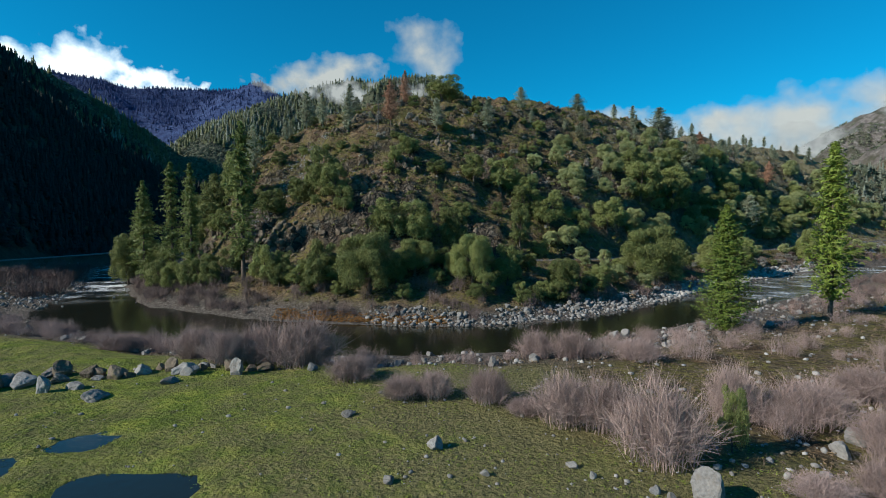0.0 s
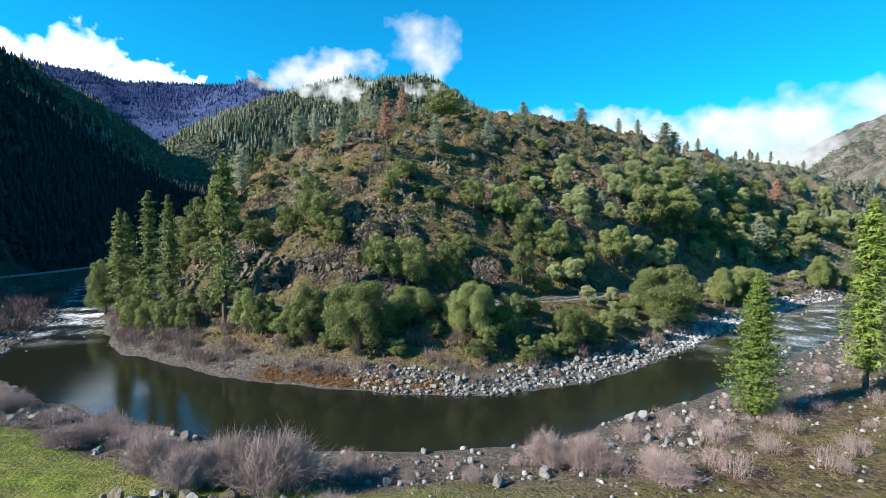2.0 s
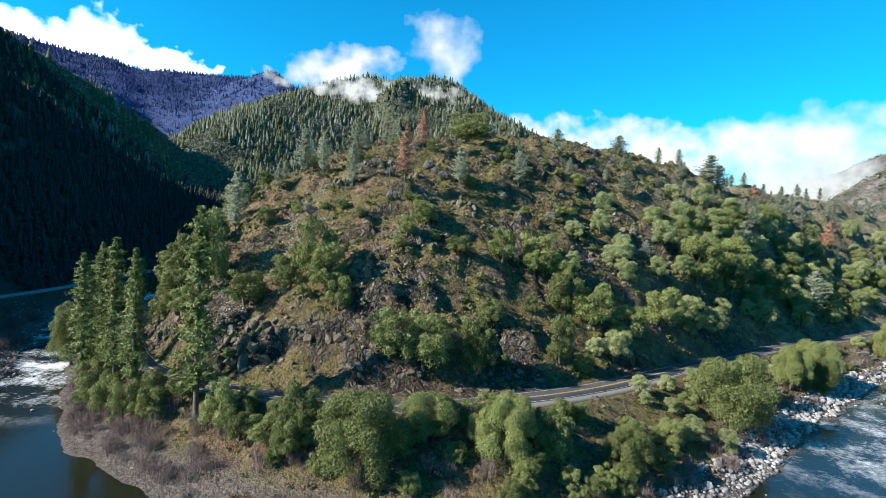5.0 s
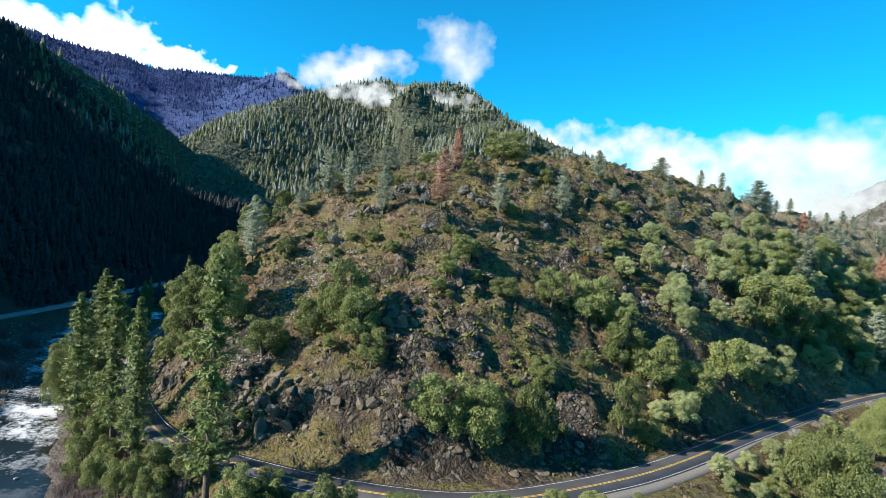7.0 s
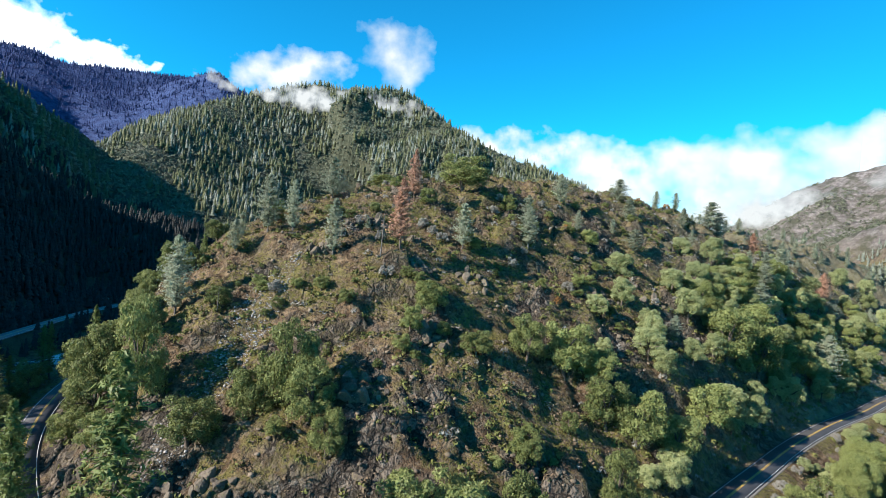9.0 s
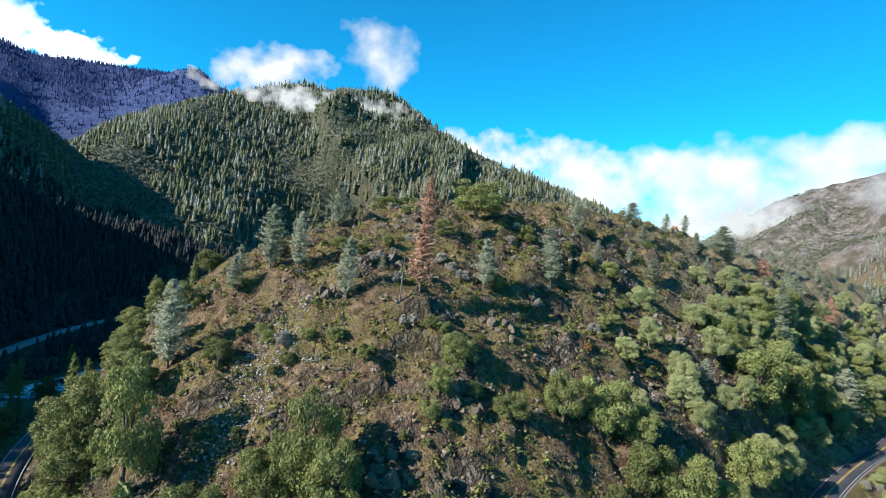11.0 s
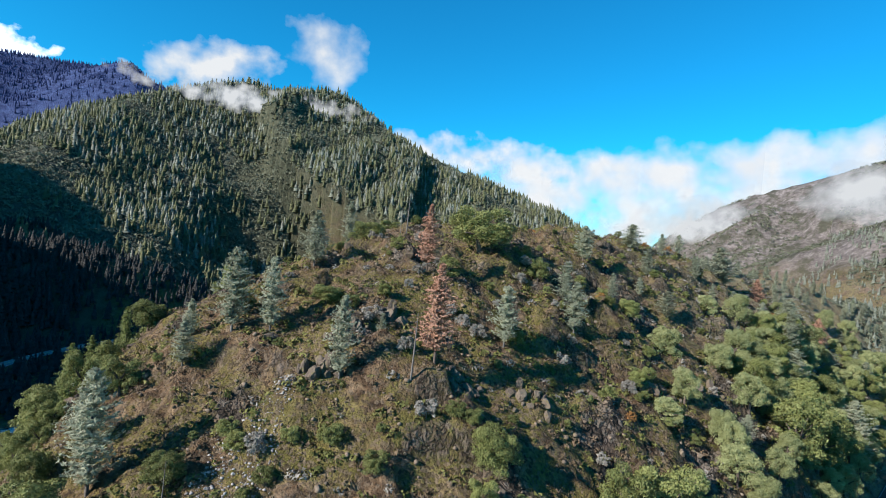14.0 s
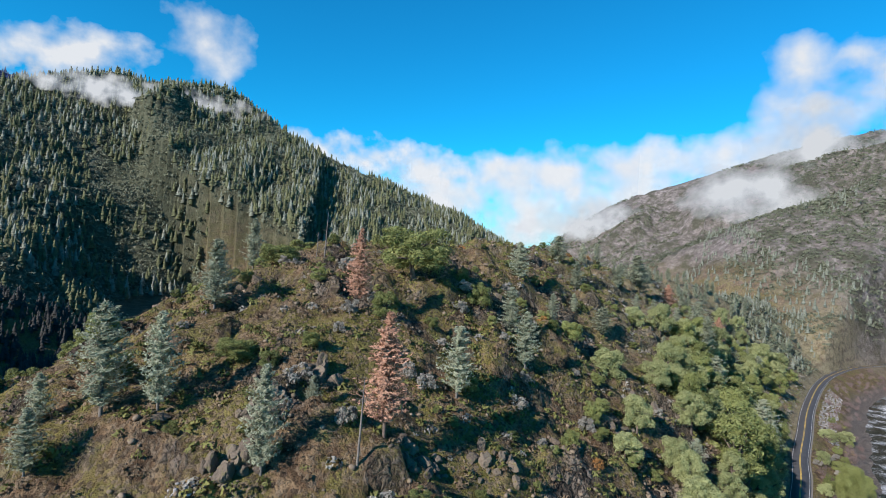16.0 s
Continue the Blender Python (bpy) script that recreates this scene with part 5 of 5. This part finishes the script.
X, Y, Z = scatter(2881, -157, 67, 125, 228, lambda x, y, z, k, u: k["hillside"] & (k["droad"] < -6) & (k["shore"] > 1.2) & (k["shore"] < 20) & (u < 0.2 + 0.8 * step(-45, -70, x)), 73)
thicket("far_bank_willows", X[:260], Y[:260], Z[:260], 1.3, 4.2, "leafless brown-purple willows crowding the far bank")
X, Y, Z = scatter(1073, -250, -125, 170, 330, lambda x, y, z, k, u: ~k["hillside"] & (k["shore"] > 3) & (k["shore"] < 26) & (k["dfar"] < -8), 74)
thicket("bend_willows", X[:110], Y[:110], Z[:110], 2.0, 6.5, "leafless brown willows on the cobble bar")
X, Y, Z = scatter(5200, 70, 520, 140, 450, lambda x, y, z, k, u: (k["shore"] > 3) & (k["shore"] < 22) & (k["droad"] < -8), 75)
thicket("upstream_willows", X[:420], Y[:420], Z[:420], 1.2, 3.6, "leafless grey-purple brush along the upper river")

sapling = copy_thing(oaks[2], at_pose(28.7, 54.8, 0.32, 0.5, 40))
tagged(sapling, "small yellow-green young oak among bare willows", "tree", "saplings")
X, Y, Z = scatter(12905, -75, 42, 43, 99, lambda x, y, z, k, u: (k["meadow"] > 0.35) & (z > 3.6), 81)
brush("meadow_grass", X, Y, Z, 0.06, 0.22, 6, 0.6, GRASS, "short green and yellowish grass tufts on the meadow", 82)
X, Y, Z = scatter(3078, 6, 149, 42, 191, lambda x, y, z, k, u: ~k["hillside"] & (k["shore"] > 6) & (k["meadow"] < 0.6), 83)
brush("flat_grass", X, Y, Z, 0.2, 0.7, 12, 0.42, BRUSH_DRY, "dry tan grass on the gravel flat", 84)
X, Y, Z = scatter(1678, -113, 64, 76, 140, shore_band(-1, 4, 16), 85)
brush("shore_grass", X, Y, Z, 0.2, 0.7, 12, 0.42, BRUSH_DRY, "dry brown grass along the near shore", 86)


def puddle(px, py, r, z):
    ring = [(px, py, z)] + [(px + (r + 2.0) * math.cos(a * 0.262), py + (r + 2.0) / 1.3 * math.sin(a * 0.262), z) for a in range(24)]
    o = new("puddle", mesh_of("puddle", ring, [(0, 1 + k, 1 + (k + 1) % 24) for k in range(24)], WATER))
    return tagged(o, "still dark blue rain pool in the green meadow", "puddle", kind="structure")


for k, p in enumerate(PUDDLES):
    puddle(*p, 3.83 - 0.012 * k)


# ---- far woods ----
def conifers(name, x, y, z, low, high, material, label, seed):
    gen = np.random.default_rng(seed)
    n, tiers, sides = len(x), 6, 7
    h = gen.uniform(low, high, n)
    verts = np.zeros((n, tiers, sides + 1, 3))
    ang = gen.uniform(0, 6.28, (n, tiers, 1)) + np.arange(sides) * 2 * math.pi / sides
    for t in range(tiers):
        foot, top = 0.06 + 0.15 * t, 0.36 + 0.128 * t
        r = (h * 0.24 * (1 - 0.145 * t))[:, None] * gen.uniform(0.5, 1.25, (n, sides))
        verts[:, t, 0, 2] = h * top
        verts[:, t, 1:, 0] = r * np.cos(ang[:, t])
        verts[:, t, 1:, 1] = r * np.sin(ang[:, t])
        verts[:, t, 1:, 2] = h[:, None] * (foot + gen.uniform(-0.04, 0.04, (n, sides)))
    verts += np.stack([x, y, z - 0.3], 1)[:, None, None]
    fan = np.array([(0, 1 + k, 1 + (k + 1) % sides) for k in range(sides)])
    f = fan[None] + (sides + 1) * np.arange(n * tiers)[:, None, None]
    return tagged(new(name, quick(name, verts.reshape(-1, 3), f.reshape(-1, 3), material)), label, "forest", kind="stuff")


def wooded(test):
    return lambda x, y, z, k, u: test(x, y, z) & (np.abs(k["droad"]) > 9) & ~(k["up"] & (k["droad"] < 120) & (y < 430)) & (np.abs(k["dfar"]) > 7) & (k["shore"] > 14)


def on_peak(least):
    return lambda x, y, z, k, u: (k["peak"] > z - 5) & (z > 15) & (np.abs(k["dfar"]) > 7) & (k["shore"] > 14) & (rough(x, y, 90, 161, 3) > least) & ((k["dpeak"] < 220) | (y < 1000)) & (u < 1.25 - y / 2000)


X, Y, Z = scatter(16000, -760, 620, 480, 1560, on_peak(-0.55), 91)
conifers("peak_conifers", X, Y, Z, 8, 22, FAR_FIR, "dense olive-green conifers on the wooded peak", 92)
X, Y, Z = scatter(80000, -700, 560, 480, 1540, on_peak(-2.0), 93)
brush("peak_oaks", X, Y, Z, 2.5, 6.0, 12, 0.46, FAR_OAK, "grey-green oak scrub between the conifers", 94)
X, Y, Z = scatter(9000, -700, 500, 480, 1540, on_peak(-0.3), 107)
conifers("peak_grey_pines", X, Y, Z, 10, 20, FAR_GREY, "pale grey pines among the dark conifers", 108)
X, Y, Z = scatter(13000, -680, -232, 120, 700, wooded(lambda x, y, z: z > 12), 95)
conifers("mountain_conifers", X, Y, Z, 7, 15, SHADED_FIR, "conifers on the shaded mountainside, shade painted into their colour", 96)
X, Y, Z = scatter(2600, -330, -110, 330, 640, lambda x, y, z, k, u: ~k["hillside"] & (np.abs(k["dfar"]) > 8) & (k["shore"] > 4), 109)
conifers("valley_conifers", X, Y, Z, 5, 14, SHADED_FIR, "conifers on the shaded valley floor, coloured near black for shade", 110)
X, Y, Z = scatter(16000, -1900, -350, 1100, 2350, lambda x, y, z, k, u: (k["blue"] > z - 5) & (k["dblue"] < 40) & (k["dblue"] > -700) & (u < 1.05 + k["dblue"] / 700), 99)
conifers("ridge_conifers", X, Y, Z, 8, 17, HAZE_WOODS, "conifers on the distant ridge line, coloured blue for haze", 100)
X, Y, Z = scatter(22000, 330, 960, 380, 860, wooded(lambda x, y, z: (z > 12) & (rough(x, y, 70, 171, 3) > 0.25 - 0.9 * step(-60, 60, 0.6 * (x - 600) - (y - 640)))), 101)
brush("spur_brush", X, Y, Z, 1.2, 4.0, 14, 0.5, FAR_OAK, "green scrub patches on the bare brown spur", 102)
X, Y, Z = scatter(2600, 330, 820, 400, 720, wooded(lambda x, y, z: (z > 15) & (rough(x, y, 60, 175, 3) > 0)), 103)
conifers("spur_conifers", X, Y, Z, 4, 10, FAR_GREY, "grey-green pines on the far slope", 104)
X, Y, Z = scatter(14000, 640, 1250, 420, 1320, wooded(lambda x, y, z: rough(x, y, 90, 181, 4) > -0.15), 105)
brush("far_slope_brush", X, Y, Z, 2, 6, 10, 0.5, FAR_OAK, "dark scrub on the distant rocky mountain", 106)


# ---- clouds, far behind everything ----
def cloud(x, y, z, w, h, material, label):
    nx, nz = 25, 17
    away = math.atan2(y - 90, x + 30)
    u, v = np.meshgrid(np.linspace(-1, 1, nx), np.linspace(-1, 1, nz))
    side = np.array((math.sin(away), -math.cos(away)))
    bulge = 0.25 * w * (u ** 2)
    px = x + side[0] * u * w * 0.75 - math.cos(away) * bulge
    py = y + side[1] * u * w * 0.75 - math.sin(away) * bulge
    verts = np.stack([px, py, z + v * h * 0.75], -1).reshape(-1, 3)
    i = (np.arange(nz - 1)[:, None] * nx + np.arange(nx - 1)[None]).ravel()
    me = quick("cloud", verts, np.stack([i, i + 1, i + nx + 1, i + nx], 1), material, True)
    body = np.clip(0.86 - 1.5 * (np.abs(u) ** 2.2 + np.abs(v) ** 2.2), -1.2, 1)
    me.attributes.new("body", "FLOAT", "POINT").data.foreach_set("value", body.astype(np.float32).ravel())
    uv = me.uv_layers.new(name="UVMap")
    flat = np.stack([u * w / h, v], -1).reshape(-1, 2).astype(np.float32)
    loops = np.zeros(len(me.loops), np.int32)
    me.loops.foreach_get("vertex_index", loops)
    uv.data.foreach_set("uv", flat[loops].ravel())
    o = new("cloud_backdrop", me)
    o.visible_shadow = False
    return tagged(o, label, "cloud", kind="structure")


CLOUDS = {
    "puffy white cumulus cloud above the distant ridge": (0.5, 1.25, 2.2, [(-2389, 2764, 893, 706, 374), (-2145, 2961, 1009, 457, 457), (-1944, 3099, 904, 748, 249)]),
    "thin white cloud rising over the ridge": (1.5, 0.46, 2.0, [(-809, 3367, 990, 824, 353), (-213, 3456, 1190, 588, 549), (2836, 1958, 1059, 863, 667), (2987, 1688, 1146, 510, 314)]),
    "soft mist clinging to the mountain crests": (2.8, 0.40, 2.2, [(-262, 1287, 357, 476, 63), (747, 766, 223, 242, 127), (737, 1135, 188, 360, 108), (911, 735, 331, 297, 155)]),
    "broad white cloud bank behind the hills": (1.5, 0.48, 1.9, [(699, 3686, 708, 1579, 311), (1455, 3435, 584, 1746, 415), (2121, 3035, 616, 1579, 540), (2613, 2585, 647, 1662, 519), (2989, 2090, 709, 1579, 582), (1751, 3281, 335, 3159, 457), (2601, 2598, 382, 2078, 457), (1020, 3602, 386, 1912, 415), (1957, 3152, 171, 2161, 374)]),
}
for k, (label, (soft, glow, billow, places)) in enumerate(CLOUDS.items()):
    for j, (x, y, z, w, h) in enumerate(places):
        cloud(x, y, z, w, h, cloud_material("cloud", 5 * k + j + 1, soft, glow, billow), label)
